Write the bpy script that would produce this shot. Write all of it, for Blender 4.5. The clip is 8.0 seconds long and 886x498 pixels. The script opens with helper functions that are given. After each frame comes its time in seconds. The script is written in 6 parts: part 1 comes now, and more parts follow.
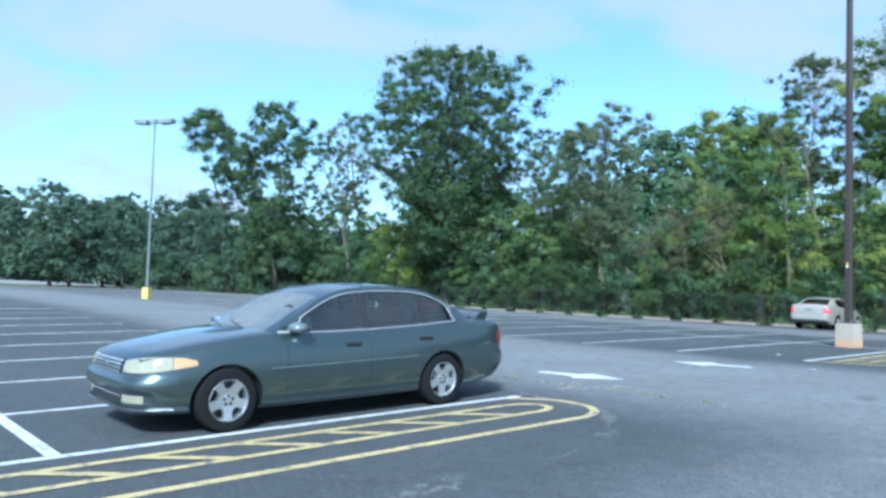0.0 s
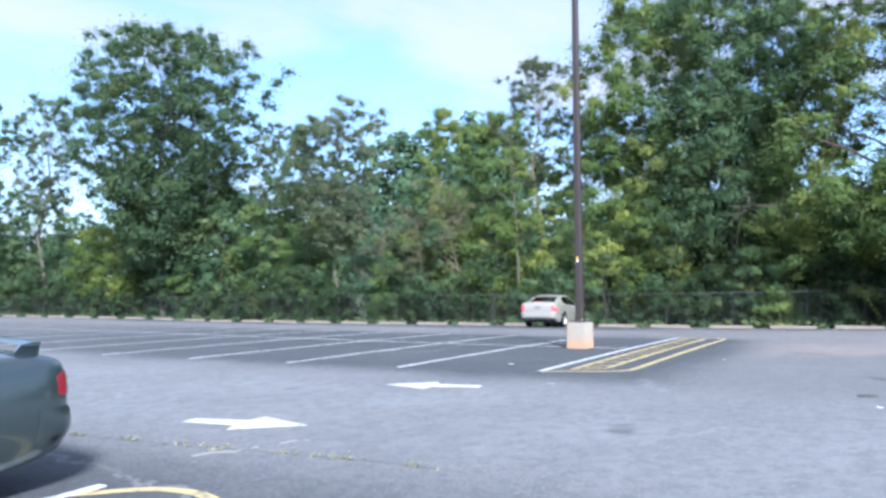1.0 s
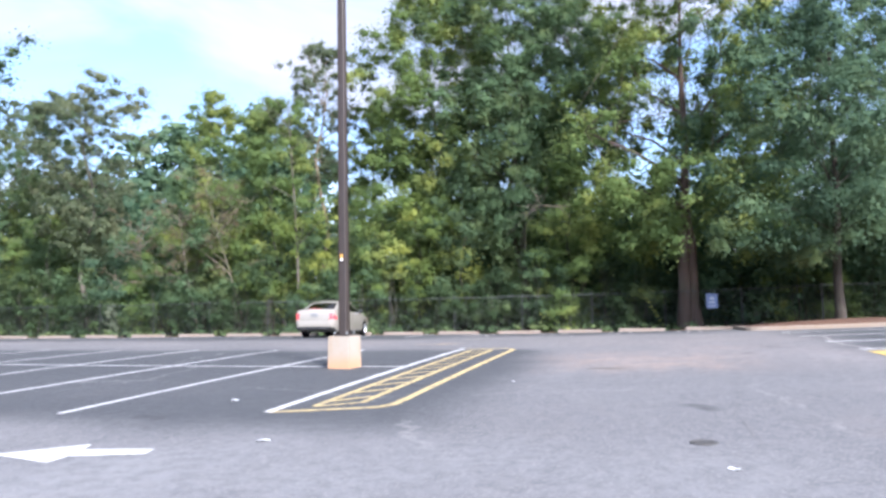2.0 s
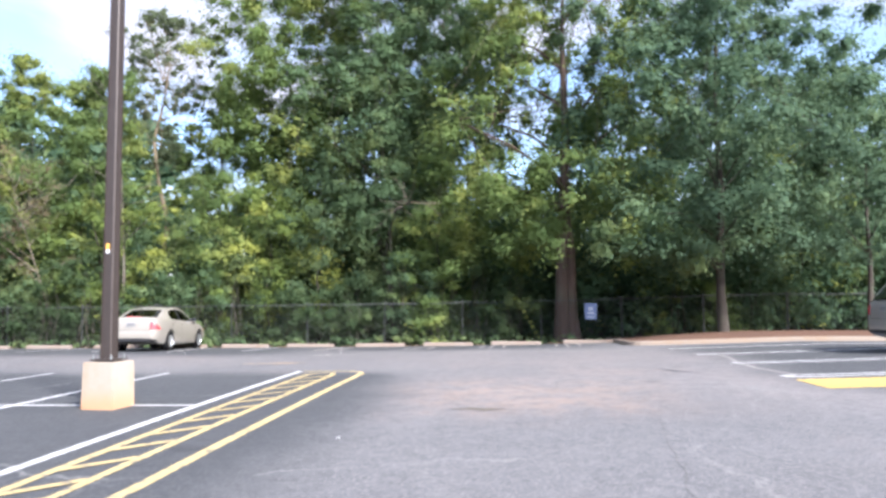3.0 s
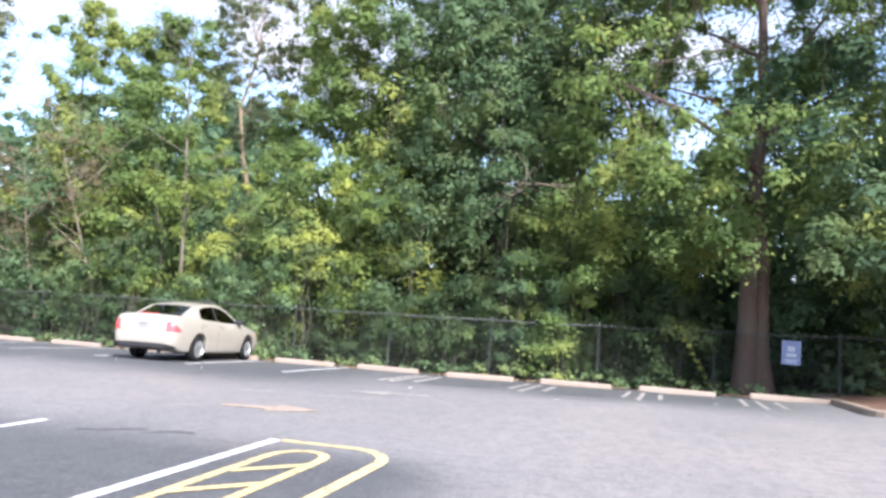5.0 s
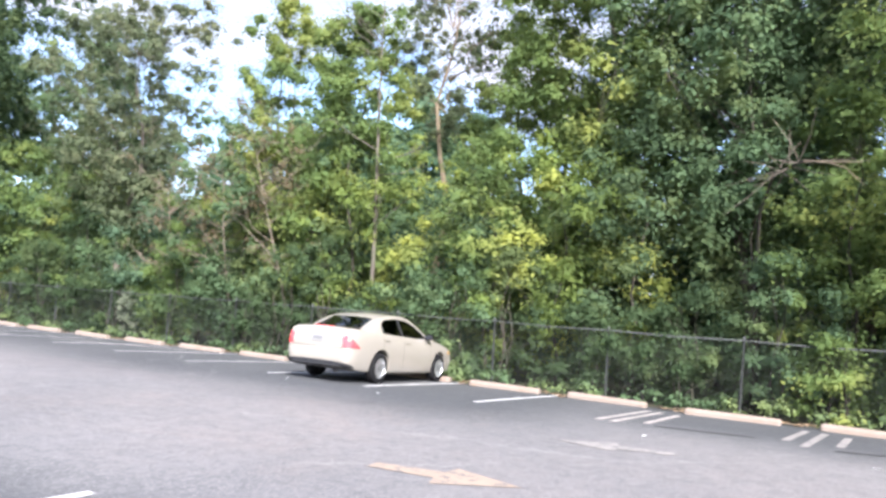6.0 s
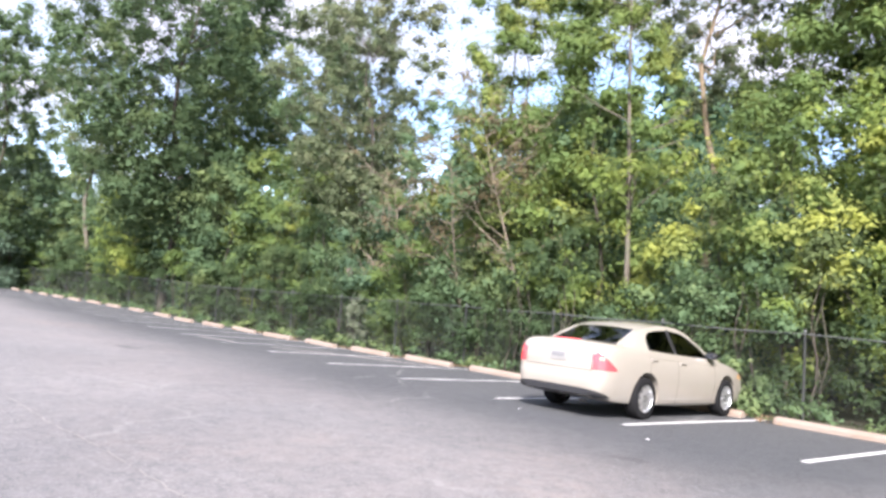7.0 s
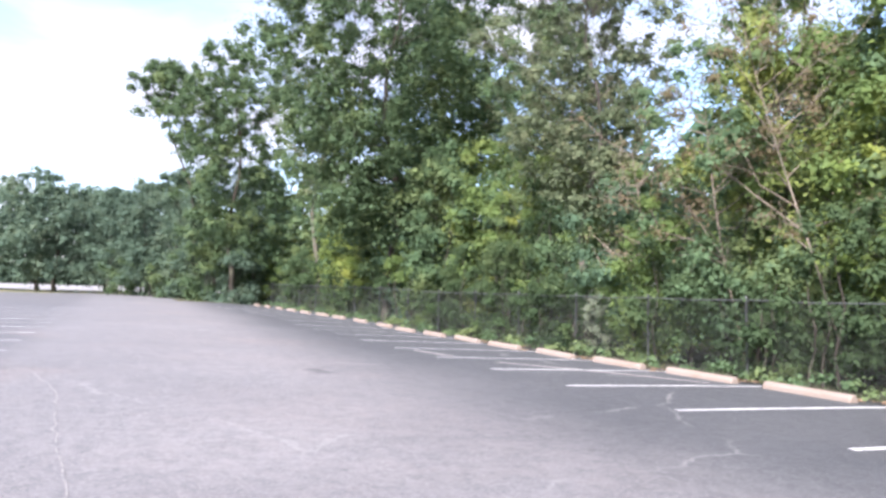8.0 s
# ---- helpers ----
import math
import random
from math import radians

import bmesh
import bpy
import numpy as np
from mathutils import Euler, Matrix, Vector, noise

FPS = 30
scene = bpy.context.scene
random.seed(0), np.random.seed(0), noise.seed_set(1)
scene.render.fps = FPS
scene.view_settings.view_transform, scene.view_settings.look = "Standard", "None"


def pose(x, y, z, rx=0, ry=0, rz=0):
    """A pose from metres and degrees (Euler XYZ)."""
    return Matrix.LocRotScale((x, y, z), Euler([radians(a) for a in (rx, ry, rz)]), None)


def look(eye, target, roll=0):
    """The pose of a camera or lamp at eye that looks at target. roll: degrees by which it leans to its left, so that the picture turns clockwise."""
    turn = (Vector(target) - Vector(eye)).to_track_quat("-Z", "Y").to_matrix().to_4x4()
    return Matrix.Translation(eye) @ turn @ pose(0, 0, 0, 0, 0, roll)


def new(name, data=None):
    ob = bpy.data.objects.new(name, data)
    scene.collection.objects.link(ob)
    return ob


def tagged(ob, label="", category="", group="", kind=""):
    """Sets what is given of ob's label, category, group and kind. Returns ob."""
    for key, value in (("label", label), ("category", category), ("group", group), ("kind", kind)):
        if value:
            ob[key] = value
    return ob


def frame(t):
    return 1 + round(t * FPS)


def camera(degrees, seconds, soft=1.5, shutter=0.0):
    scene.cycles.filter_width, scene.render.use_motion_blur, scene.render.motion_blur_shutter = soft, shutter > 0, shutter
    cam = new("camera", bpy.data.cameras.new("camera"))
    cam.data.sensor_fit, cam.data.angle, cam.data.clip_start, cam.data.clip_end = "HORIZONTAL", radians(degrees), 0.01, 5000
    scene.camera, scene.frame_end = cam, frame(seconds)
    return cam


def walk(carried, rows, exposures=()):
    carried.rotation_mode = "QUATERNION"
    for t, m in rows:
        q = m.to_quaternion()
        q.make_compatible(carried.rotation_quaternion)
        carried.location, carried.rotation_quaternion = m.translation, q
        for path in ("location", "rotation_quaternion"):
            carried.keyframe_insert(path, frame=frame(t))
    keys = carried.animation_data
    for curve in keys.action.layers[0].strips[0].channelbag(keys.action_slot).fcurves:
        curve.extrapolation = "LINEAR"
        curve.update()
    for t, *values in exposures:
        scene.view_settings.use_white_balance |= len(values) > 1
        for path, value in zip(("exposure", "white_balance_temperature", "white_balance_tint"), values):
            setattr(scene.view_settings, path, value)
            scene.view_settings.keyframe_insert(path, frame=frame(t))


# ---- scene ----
from mathutils.bvhtree import BVHTree

# ---------------------------------------------------------------- camera
cam = camera(61.14, 8.0, soft=3.0)
# seconds, x, y, z, yaw, pitch, roll
ROWS = [
    (0.0, -0.489, 0.202, 1.318, -41.35, 2.77, -1.68),
    (0.5, 1.134, 1.173, 1.322, -50.63, 3.13, -0.41),
    (1.0, 3.050, 1.837, 1.330, -60.39, 3.44, 0.27),
    (1.5, 4.897, 2.259, 1.350, -68.66, 3.52, 0.51),
    (2.0, 6.779, 2.436, 1.356, -75.61, 3.66, 0.98),
    (2.2, 7.551, 2.481, 1.360, -78.12, 3.70, 1.02),
    (3.3, 11.897, 2.623, 1.431, -86.34, 4.19, -0.03),
    (3.5, 12.646, 2.607, 1.433, -86.53, 4.32, -0.20),
    (4.0, 14.669, 2.625, 1.403, -85.18, 4.70, -1.46),
    (5.3, 19.639, 3.445, 1.474, -70.74, 4.72, -4.05),
    (5.5, 20.360, 3.718, 1.480, -67.67, 4.69, -4.19),
    (6.0, 22.078, 4.569, 1.497, -59.37, 4.60, -4.54),
    (6.5, 23.785, 5.694, 1.459, -50.13, 4.32, -4.70),
    (7.0, 25.310, 7.146, 1.431, -40.70, 3.75, -4.55),
    (7.5, 26.539, 8.861, 1.373, -30.60, 2.58, -4.12),
    (8.0, 27.486, 10.710, 1.380, -23.28, 2.85, -1.45),
]
EXPOSURES = [(0.0, 0.74, 4700, -2), (0.5, 0.86, 4850, 2), (1.0, 1.08, 5150, 11), (1.5, 1.18, 5400, 17), (3.5, 1.44, 5850, 16), (5.5, 1.67, 5850, 16), (7.0, 1.62, 6100, 19), (8.0, 1.60, 5900, 21)]
walk(cam, [(t, pose(x, y, z, 90 + pitch, roll, yaw)) for t, x, y, z, yaw, pitch, roll in ROWS], EXPOSURES)

# the lot is not quite level: it falls gently towards the fence
FALL = [-0.2536, -0.1335, 0.2307, -0.0792, 0.0295, -0.112, -0.1833]


def ground_z(x, y):
    u, v = min(max((x - 20) / 20, -1.1), 1.15), min(max((y - 12) / 20, -0.9), 1.3)
    terms = (u * u, u * v, v * v, u ** 3, u * u * v, u * v * v, v ** 3)
    # a low swell along the far part of the fence
    p, q = min(max((x - 20) / 12, 0), 1), min(max((y - 26) / 20, 0), 1)
    return sum(a * b for a, b in zip(FALL, terms)) + 0.28 * p * p * (3 - 2 * p) * q * q * (3 - 2 * q)


# ---------------------------------------------------------------- light
SUN_AZ, SUN_EL = 221.0, 38.0     # degrees: anticlockwise from +x, and above the horizon
world = bpy.data.worlds.new("sky")
scene.world = world
world.use_nodes = True
wn, wl = world.node_tree.nodes, world.node_tree.links
wn.clear()
sky = wn.new("ShaderNodeTexSky")
sky.sky_type, sky.sun_disc = "NISHITA", False
sky.sun_elevation, sky.sun_rotation = radians(SUN_EL), radians(90 - SUN_AZ)
sky.air_density, sky.dust_density, sky.ozone_density = 1.0, 1.2, 1.6
coords = wn.new("ShaderNodeTexCoord")
stretch = wn.new("ShaderNodeMapping")
stretch.inputs["Scale"].default_value = (1.0, 1.0, 3.2)
wl.new(coords.outputs["Generated"], stretch.inputs["Vector"])
cloud = wn.new("ShaderNodeTexNoise")
cloud.inputs["Scale"].default_value, cloud.inputs["Detail"].default_value = 2.6, 7.0
cloud.inputs["Roughness"].default_value, cloud.inputs["Distortion"].default_value = 0.52, 0.5
wl.new(stretch.outputs["Vector"], cloud.inputs["Vector"])
shape = wn.new("ShaderNodeMapRange")
shape.interpolation_type = "SMOOTHSTEP"
for key, value in (("From Min", 0.36), ("From Max", 0.64), ("To Min", 0.08), ("To Max", 0.92)):
    shape.inputs[key].default_value = value
wl.new(cloud.outputs["Fac"], shape.inputs["Value"])
white = wn.new("ShaderNodeMix")
white.data_type = "RGBA"
white.inputs["B"].default_value = (3.2, 3.1, 3.2, 1)
wl.new(shape.outputs["Result"], white.inputs["Factor"])
wl.new(sky.outputs["Color"], white.inputs["A"])
glow = wn.new("ShaderNodeBackground")
glow.inputs["Strength"].default_value = 0.15
wl.new(white.outputs["Result"], glow.inputs["Color"])
wout = wn.new("ShaderNodeOutputWorld")
wl.new(glow.outputs["Background"], wout.inputs["Surface"])

sun = new("sun", bpy.data.lights.new("sun", "SUN"))
sun.data.energy, sun.data.angle, sun.data.color = 4.9, radians(10), (1.0, 0.94, 0.83)
sun_way = Vector((math.cos(radians(SUN_AZ)) * math.cos(radians(SUN_EL)), math.sin(radians(SUN_AZ)) * math.cos(radians(SUN_EL)), math.sin(radians(SUN_EL))))
sun.matrix_world = look(sun_way * 60, (0, 0, 0))


# ---------------------------------------------------------------- materials
class Nodes:
    """A short way to write a node material."""

    def __init__(self, name):
        self.mat = bpy.data.materials.new(name)
        self.mat.use_nodes = True
        self.tree = self.mat.node_tree
        self.tree.nodes.clear()
        self.out = self.tree.nodes.new("ShaderNodeOutputMaterial")

    def add(self, kind, **inputs):
        node = self.tree.nodes.new(kind)
        for key, value in inputs.items():
            self.put(node, key.replace("_", " "), value)
        return node

    def put(self, node, key, value):
        socket = node.inputs[key]
        if isinstance(value, bpy.types.NodeSocket):
            self.tree.links.new(value, socket)
        elif isinstance(value, (tuple, list)) and len(value) == 3 and socket.type == "RGBA":
            socket.default_value = (*value, 1)
        else:
            socket.default_value = value

    def noise(self, scale, detail=4.0, rough=0.55, where=None, distortion=0.0):
        node = self.add("ShaderNodeTexNoise", Scale=scale, Detail=detail, Roughness=rough, Distortion=distortion)
        self.put(node, "Vector", where if where is not None else self.place())
        return node.outputs["Fac"]

    def place(self):
        if not hasattr(self, "geo"):
            self.geo = self.add("ShaderNodeNewGeometry")
        return self.geo.outputs["Position"]

    def local(self):
        return self.add("ShaderNodeTexCoord").outputs["Object"]

    def island(self):
        self.place()
        return self.geo.outputs["Random Per Island"]

    def each(self):
        return self.add("ShaderNodeObjectInfo").outputs["Random"]

    def span(self, value, a, b, c=0.0, d=1.0):
        node = self.add("ShaderNodeMapRange")
        node.interpolation_type = "SMOOTHSTEP"
        for key, v in (("Value", value), ("From Min", a), ("From Max", b), ("To Min", c), ("To Max", d)):
            self.put(node, key, v)
        return node.outputs["Result"]

    def math(self, op, a, b=0.0):
        node = self.add("ShaderNodeMath")
        node.operation = op
        for i, v in ((0, a), (1, b)):
            if isinstance(v, bpy.types.NodeSocket):
                self.tree.links.new(v, node.inputs[i])
            else:
                node.inputs[i].default_value = v
        return node.outputs[0]

    def mix(self, fac, a, b):
        node = self.add("ShaderNodeMix")
        node.data_type = "RGBA"
        for key, v in ((0, fac), (6, a), (7, b)):
            socket = node.inputs[key]
            if isinstance(v, bpy.types.NodeSocket):
                self.tree.links.new(v, socket)
            elif key == 0:
                socket.default_value = v
            else:
                socket.default_value = (*v, 1)
        return node.outputs[2]

    def bump(self, height, strength, distance):
        return self.add("ShaderNodeBump", Height=height, Strength=strength, Distance=distance).outputs["Normal"]

    def done(self, **inputs):
        shader = self.add("ShaderNodeBsdfPrincipled", **inputs)
        self.tree.links.new(shader.outputs[0], self.out.inputs["Surface"])
        return self.mat

    def end(self, socket):
        self.tree.links.new(socket, self.out.inputs["Surface"])
        return self.mat


def plain(name, colour, rough=0.5, metal=0.0, vary=0.12, scale=9.0, **more):
    n = Nodes(name)
    grain = n.noise(scale, 5.0, 0.6, n.local())
    dark = tuple(c * (1 - vary) for c in colour)
    lite = tuple(min(1, c * (1 + vary)) for c in colour)
    return n.done(Base_Color=n.mix(grain, dark, lite), Roughness=rough, Metallic=metal, **more)


def box_mask(n, x, y, x0, x1, y0, y1, soft):
    a = n.math("MULTIPLY", n.span(x, x0 - soft, x0 + soft), n.span(x, x1 - soft, x1 + soft, 1.0, 0.0))
    b = n.math("MULTIPLY", n.span(y, y0 - soft, y0 + soft), n.span(y, y1 - soft, y1 + soft, 1.0, 0.0))
    return n.math("MULTIPLY", a, b)


def asphalt():
    n = Nodes("asphalt")
    mottle, speck = n.noise(5.0, 6.0, 0.72), n.noise(34.0, 4.0, 0.7)
    wobble = n.noise(0.35, 4.0, 0.6)
    sep = n.add("ShaderNodeSeparateXYZ", Vector=n.place())
    x = n.math("ADD", sep.outputs[0], n.math("MULTIPLY", n.math("SUBTRACT", wobble, 0.5), 1.6))
    y = n.math("ADD", sep.outputs[1], n.math("MULTIPLY", n.math("SUBTRACT", wobble, 0.5), -1.4))
    # the stalls keep their dark binder, the driven aisles are worn grey
    kept = n.math("MULTIPLY", box_mask(n, x, y, 14.2, 25.5, 4.5, 80.0, 0.8), n.span(y, 16.0, 38.0, 1.0, 0.4))
    for area in ((31.9, 60.0, 9.0, 90.0), (34.3, 60.0, -0.5, 10.0), (-9.0, 7.3, 3.2, 80.0), (21.0, 33.5, -30.0, -2.2)):
        kept = n.math("MAXIMUM", kept, box_mask(n, x, y, *area, 2.0 if area[0] > 30 else 1.0))
    stone = n.noise(75.0, 4.0, 0.8)
    patch = n.noise(1.1, 5.0, 0.6)
    broad = n.noise(0.16, 4.0, 0.55)
    worn = n.mix(stone, (0.0653, 0.0653, 0.0687), (0.204, 0.2, 0.204))
    worn = n.mix(n.span(broad, 0.42, 0.68, 0.0, 0.6), worn, (0.196, 0.19, 0.191))
    pebble = n.noise(13.0, 4.0, 0.75)
    worn = n.mix(n.span(pebble, 0.52, 0.66, 0.0, 0.6), worn, (0.074, 0.0731, 0.0766))
    worn = n.mix(n.span(patch, 0.35, 0.75, 0.0, 0.5), worn, (0.144, 0.139, 0.136))
    dust_sheen = n.span(n.noise(0.22, 5.0, 0.6, distortion=0.6), 0.56, 0.74, 0.0, 0.6)
    worn = n.mix(dust_sheen, worn, (0.235, 0.184, 0.157))
    worn = n.mix(n.span(n.noise(0.27, 5.0, 0.62, distortion=0.8), 0.48, 0.68, 0.0, 0.45), worn, (0.098, 0.097, 0.101))
    grit = n.noise(21.0, 3.0, 0.7)
    worn = n.mix(n.span(grit, 0.55, 0.66, 0.0, 0.55), worn, (0.06, 0.06, 0.063))
    swept = n.math("MAXIMUM", n.math("MULTIPLY", box_mask(n, x, y, 26.5, 33.5, -2.5, 60.0, 3.0), 0.55), box_mask(n, x, y, 20.0, 33.0, -2.5, 4.6, 1.6))
    powder = n.math("MULTIPLY", swept, n.span(n.noise(0.3, 5.0, 0.65), 0.30, 0.7, 0.18, 0.60))
    worn = n.mix(powder, worn, (0.246, 0.205, 0.188))
    # paler band of asphalt colour stands in for bright haze over this aisle
    haze_band = n.math("MULTIPLY", box_mask(n, x, y, 8.4, 13.2, 1.0, 60.0, 1.5), n.span(n.noise(0.4, 4.0, 0.6), 0.3, 0.7, 0.25, 0.7))
    worn = n.mix(haze_band, worn, (0.225, 0.225, 0.228))
    rusty = n.math("MULTIPLY", box_mask(n, x, y, 19.6, 23.6, 0.6, 4.2, 0.9), n.span(n.noise(0.8, 5.0, 0.7), 0.36, 0.62, 0.0, 0.6))
    worn = n.mix(rusty, worn, (0.29, 0.205, 0.155))
    fresh = n.mix(stone, (0.0278, 0.0305, 0.0348), (0.074, 0.0766, 0.0818))
    fresh = n.mix(n.span(patch, 0.4, 0.8, 0.0, 0.45), fresh, (0.074, 0.0757, 0.0783))
    colour = n.mix(n.math("MULTIPLY", kept, n.span(broad, 0.2, 0.6, 0.7, 1.0)), worn, fresh)
    colour = n.mix(n.span(mottle, 0.40, 0.64, 0.0, 0.5), colour, n.mix(kept, (0.0827, 0.0835, 0.087), (0.0305, 0.0322, 0.0348)))
    colour = n.mix(n.span(n.noise(9.0, 6.0, 0.8), 0.50, 0.62, 0.0, 0.38), colour, n.mix(kept, (0.205, 0.197, 0.195), (0.075, 0.077, 0.08)))
    colour = n.mix(n.span(speck, 0.52, 0.62, 0.0, 0.8), colour, n.mix(kept, (0.226, 0.217, 0.213), (0.104, 0.106, 0.109)))
    # oil drips and fine pale cracks
    spots = n.span(n.noise(0.8, 2.0, 0.5), 0.70, 0.78, 0.0, 0.55)
    colour = n.mix(spots, colour, (0.0261, 0.0261, 0.0278))
    crack = n.add("ShaderNodeTexVoronoi", Scale=0.14)
    crack.feature = "DISTANCE_TO_EDGE"
    bent = n.add("ShaderNodeVectorMath", Vector=n.place())
    warp = n.add("ShaderNodeTexNoise", Scale=0.9, Detail=9.0, Roughness=0.72)
    n.put(warp, "Vector", n.place())
    n.tree.links.new(warp.outputs["Color"], bent.inputs[1])
    bent.operation = "ADD"
    n.put(crack, "Vector", bent.outputs[0])
    line = n.math("MULTIPLY", n.span(crack.outputs["Distance"], 0.0015, 0.005, 1.0, 0.0), n.span(n.noise(0.5), 0.45, 0.6))
    colour = n.mix(n.math("MULTIPLY", line, 0.5), colour, (0.25, 0.242, 0.232))
    relief = n.bump(stone, 0.35, 0.01)
    return n.done(Base_Color=colour, Roughness=n.span(stone, 0.2, 0.8, 0.78, 0.95), Normal=relief)


def paint(name, colour, worn):
    n = Nodes(name)
    chips = n.span(n.noise(9.0, 6.0, 0.7), 0.50, 0.64, 0.0, worn)
    grime = n.noise(0.7, 4.0, 0.6)
    base = n.mix(n.span(grime, 0.3, 0.75, 0.0, 0.45), colour, tuple(c * 0.62 for c in colour))
    stone = n.noise(120.0, 3.0, 0.7)
    return n.done(Base_Color=n.mix(chips, base, (0.10, 0.10, 0.105)), Roughness=0.75, Normal=n.bump(stone, 0.3, 0.008))


def soil(name, a, b, c):
    n = Nodes(name)
    fine, broad = n.noise(24.0, 6.0, 0.7), n.noise(0.8, 4.0, 0.6)
    colour = n.mix(n.span(broad, 0.35, 0.65), n.mix(fine, a, b), c)
    return n.done(Base_Color=colour, Roughness=0.95, Normal=n.bump(fine, 0.7, 0.04))


def leaf(name, dark, light, gold):
    n = Nodes(name)
    tone = n.span(n.island(), 0.0, 1.0, 0.36, 0.76)
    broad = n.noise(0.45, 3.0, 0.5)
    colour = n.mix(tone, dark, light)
    # gold blotches: sunlit clumps put into the leaf colour
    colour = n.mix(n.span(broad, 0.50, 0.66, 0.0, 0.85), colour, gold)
    # darkened blotches: shaded hollows put into the leaf colour
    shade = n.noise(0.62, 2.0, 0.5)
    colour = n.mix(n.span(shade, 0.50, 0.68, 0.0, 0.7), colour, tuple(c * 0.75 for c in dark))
    colour = n.mix(n.span(n.each(), 0.0, 1.0, 0.0, 0.25), colour, dark)
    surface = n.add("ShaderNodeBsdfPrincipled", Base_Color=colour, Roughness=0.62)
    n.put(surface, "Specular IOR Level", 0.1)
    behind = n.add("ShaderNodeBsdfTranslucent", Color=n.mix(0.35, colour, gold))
    both = n.add("ShaderNodeMixShader", Fac=0.52)
    n.tree.links.new(surface.outputs[0], both.inputs[1])
    n.tree.links.new(behind.outputs[0], both.inputs[2])
    return n.end(both.outputs[0])


def bark(name, a, b):
    n = Nodes(name)
    place = n.add("ShaderNodeMapping", Vector=n.place(), Scale=(1.0, 1.0, 0.16))
    ridges = n.noise(26.0, 6.0, 0.7, place.outputs[0])
    moss = n.noise(1.3, 4.0, 0.6)
    colour = n.mix(n.span(moss, 0.45, 0.7, 0.0, 0.5), n.mix(ridges, a, b), (0.10, 0.11, 0.07))
    return n.done(Base_Color=colour, Roughness=0.9, Normal=n.bump(ridges, 0.8, 0.03))


def concrete(name, colour, stain, rust=False):
    n = Nodes(name)
    fine, broad = n.noise(40.0, 6.0, 0.7), n.noise(1.7, 5.0, 0.65)
    colour = n.mix(fine, tuple(c * 0.8 for c in colour), colour)
    colour = n.mix(n.span(broad, 0.42, 0.72, 0.0, 0.7), colour, stain)
    if rust:
        # rust wash that has run down and pooled at the foot
        height = n.add("ShaderNodeSeparateXYZ", Vector=n.local()).outputs[2]
        ragged = n.math("ADD", height, n.math("MULTIPLY", n.math("SUBTRACT", broad, 0.5), 0.5))
        colour = n.mix(n.span(ragged, 0.02, 0.34, 0.75, 0.0), colour, (0.50, 0.26, 0.12))
    return n.done(Base_Color=colour, Roughness=0.88, Normal=n.bump(fine, 0.5, 0.01))


def car_paint(name, colour, metal, rough):
    n = Nodes(name)
    flake = n.noise(260.0, 2.0, 0.5, n.local())
    dirt = n.noise(3.0, 5.0, 0.6, n.local())
    base = n.mix(flake, tuple(c * 0.9 for c in colour), tuple(min(1, c * 1.1) for c in colour))
    base = n.mix(n.span(dirt, 0.45, 0.85, 0.0, 0.10), base, tuple(0.6 * c + 0.05 for c in colour))
    return n.done(Base_Color=base, Metallic=metal, Roughness=n.span(dirt, 0.3, 0.8, rough, rough + 0.12), Coat_Weight=0.9, Coat_Roughness=0.05)


def window_glass(name, tint, ior, dust_sheen=0.0):
    n = Nodes(name)
    clear = n.add("ShaderNodeBsdfTransparent", Color=tint)
    gloss = n.add("ShaderNodeBsdfGlossy", Roughness=0.03)
    fres = n.add("ShaderNodeFresnel", IOR=ior)
    both = n.add("ShaderNodeMixShader", Fac=fres.outputs[0])
    n.tree.links.new(clear.outputs[0], both.inputs[1])
    n.tree.links.new(gloss.outputs[0], both.inputs[2])
    # thin dusty film, its pale colour standing in for reflected sky
    if dust_sheen:
        film = n.add("ShaderNodeBsdfDiffuse", Color=(0.72, 0.75, 0.74))
        dusty = n.add("ShaderNodeMixShader", Fac=n.span(n.noise(2.2, 5.0, 0.6, n.local()), 0.25, 0.75, dust_sheen * 0.7, dust_sheen * 1.2))
        n.tree.links.new(both.outputs[0], dusty.inputs[1])
        n.tree.links.new(film.outputs[0], dusty.inputs[2])
        both = dusty
    return n.end(both.outputs[0])


ASPHALT = asphalt()
PALE_ROAD = soil("bleached_asphalt", (0.19, 0.185, 0.18), (0.30, 0.29, 0.28), (0.26, 0.25, 0.24))
WHITE_PAINT = paint("white_road_paint", (0.616, 0.612, 0.598), 0.62)
FADED_PAINT = paint("faded_white_paint", (0.387, 0.352, 0.326), 0.95)
GHOST_PAINT = paint("nearly_worn_off_paint", (0.27, 0.25, 0.235), 1.0)
TAN_PAINT = paint("old_tan_paint", (0.299, 0.233, 0.18), 0.9)
YELLOW_PAINT = paint("yellow_road_paint", (0.55, 0.43, 0.20), 0.8)
GOLD_PAINT = paint("golden_road_paint", (0.56, 0.40, 0.11), 0.6)
CRACK_DARK = plain("crack_dirt", (0.125, 0.121, 0.118), 0.95, 0.0, 0.4)
GRIT = paint("washed_grit", (0.13, 0.112, 0.085), 0.8)
TAR = paint("old_tar", (0.072, 0.072, 0.076), 1.0)
CRACK_PALE = paint("crack_dust", (0.235, 0.22, 0.208), 1.0)
DARK_SCUFF = plain("rubber_scuff", (0.03, 0.03, 0.032), 0.8)
FOREST_FLOOR = soil("forest_floor", (0.035, 0.030, 0.02), (0.10, 0.085, 0.05), (0.05, 0.06, 0.025))
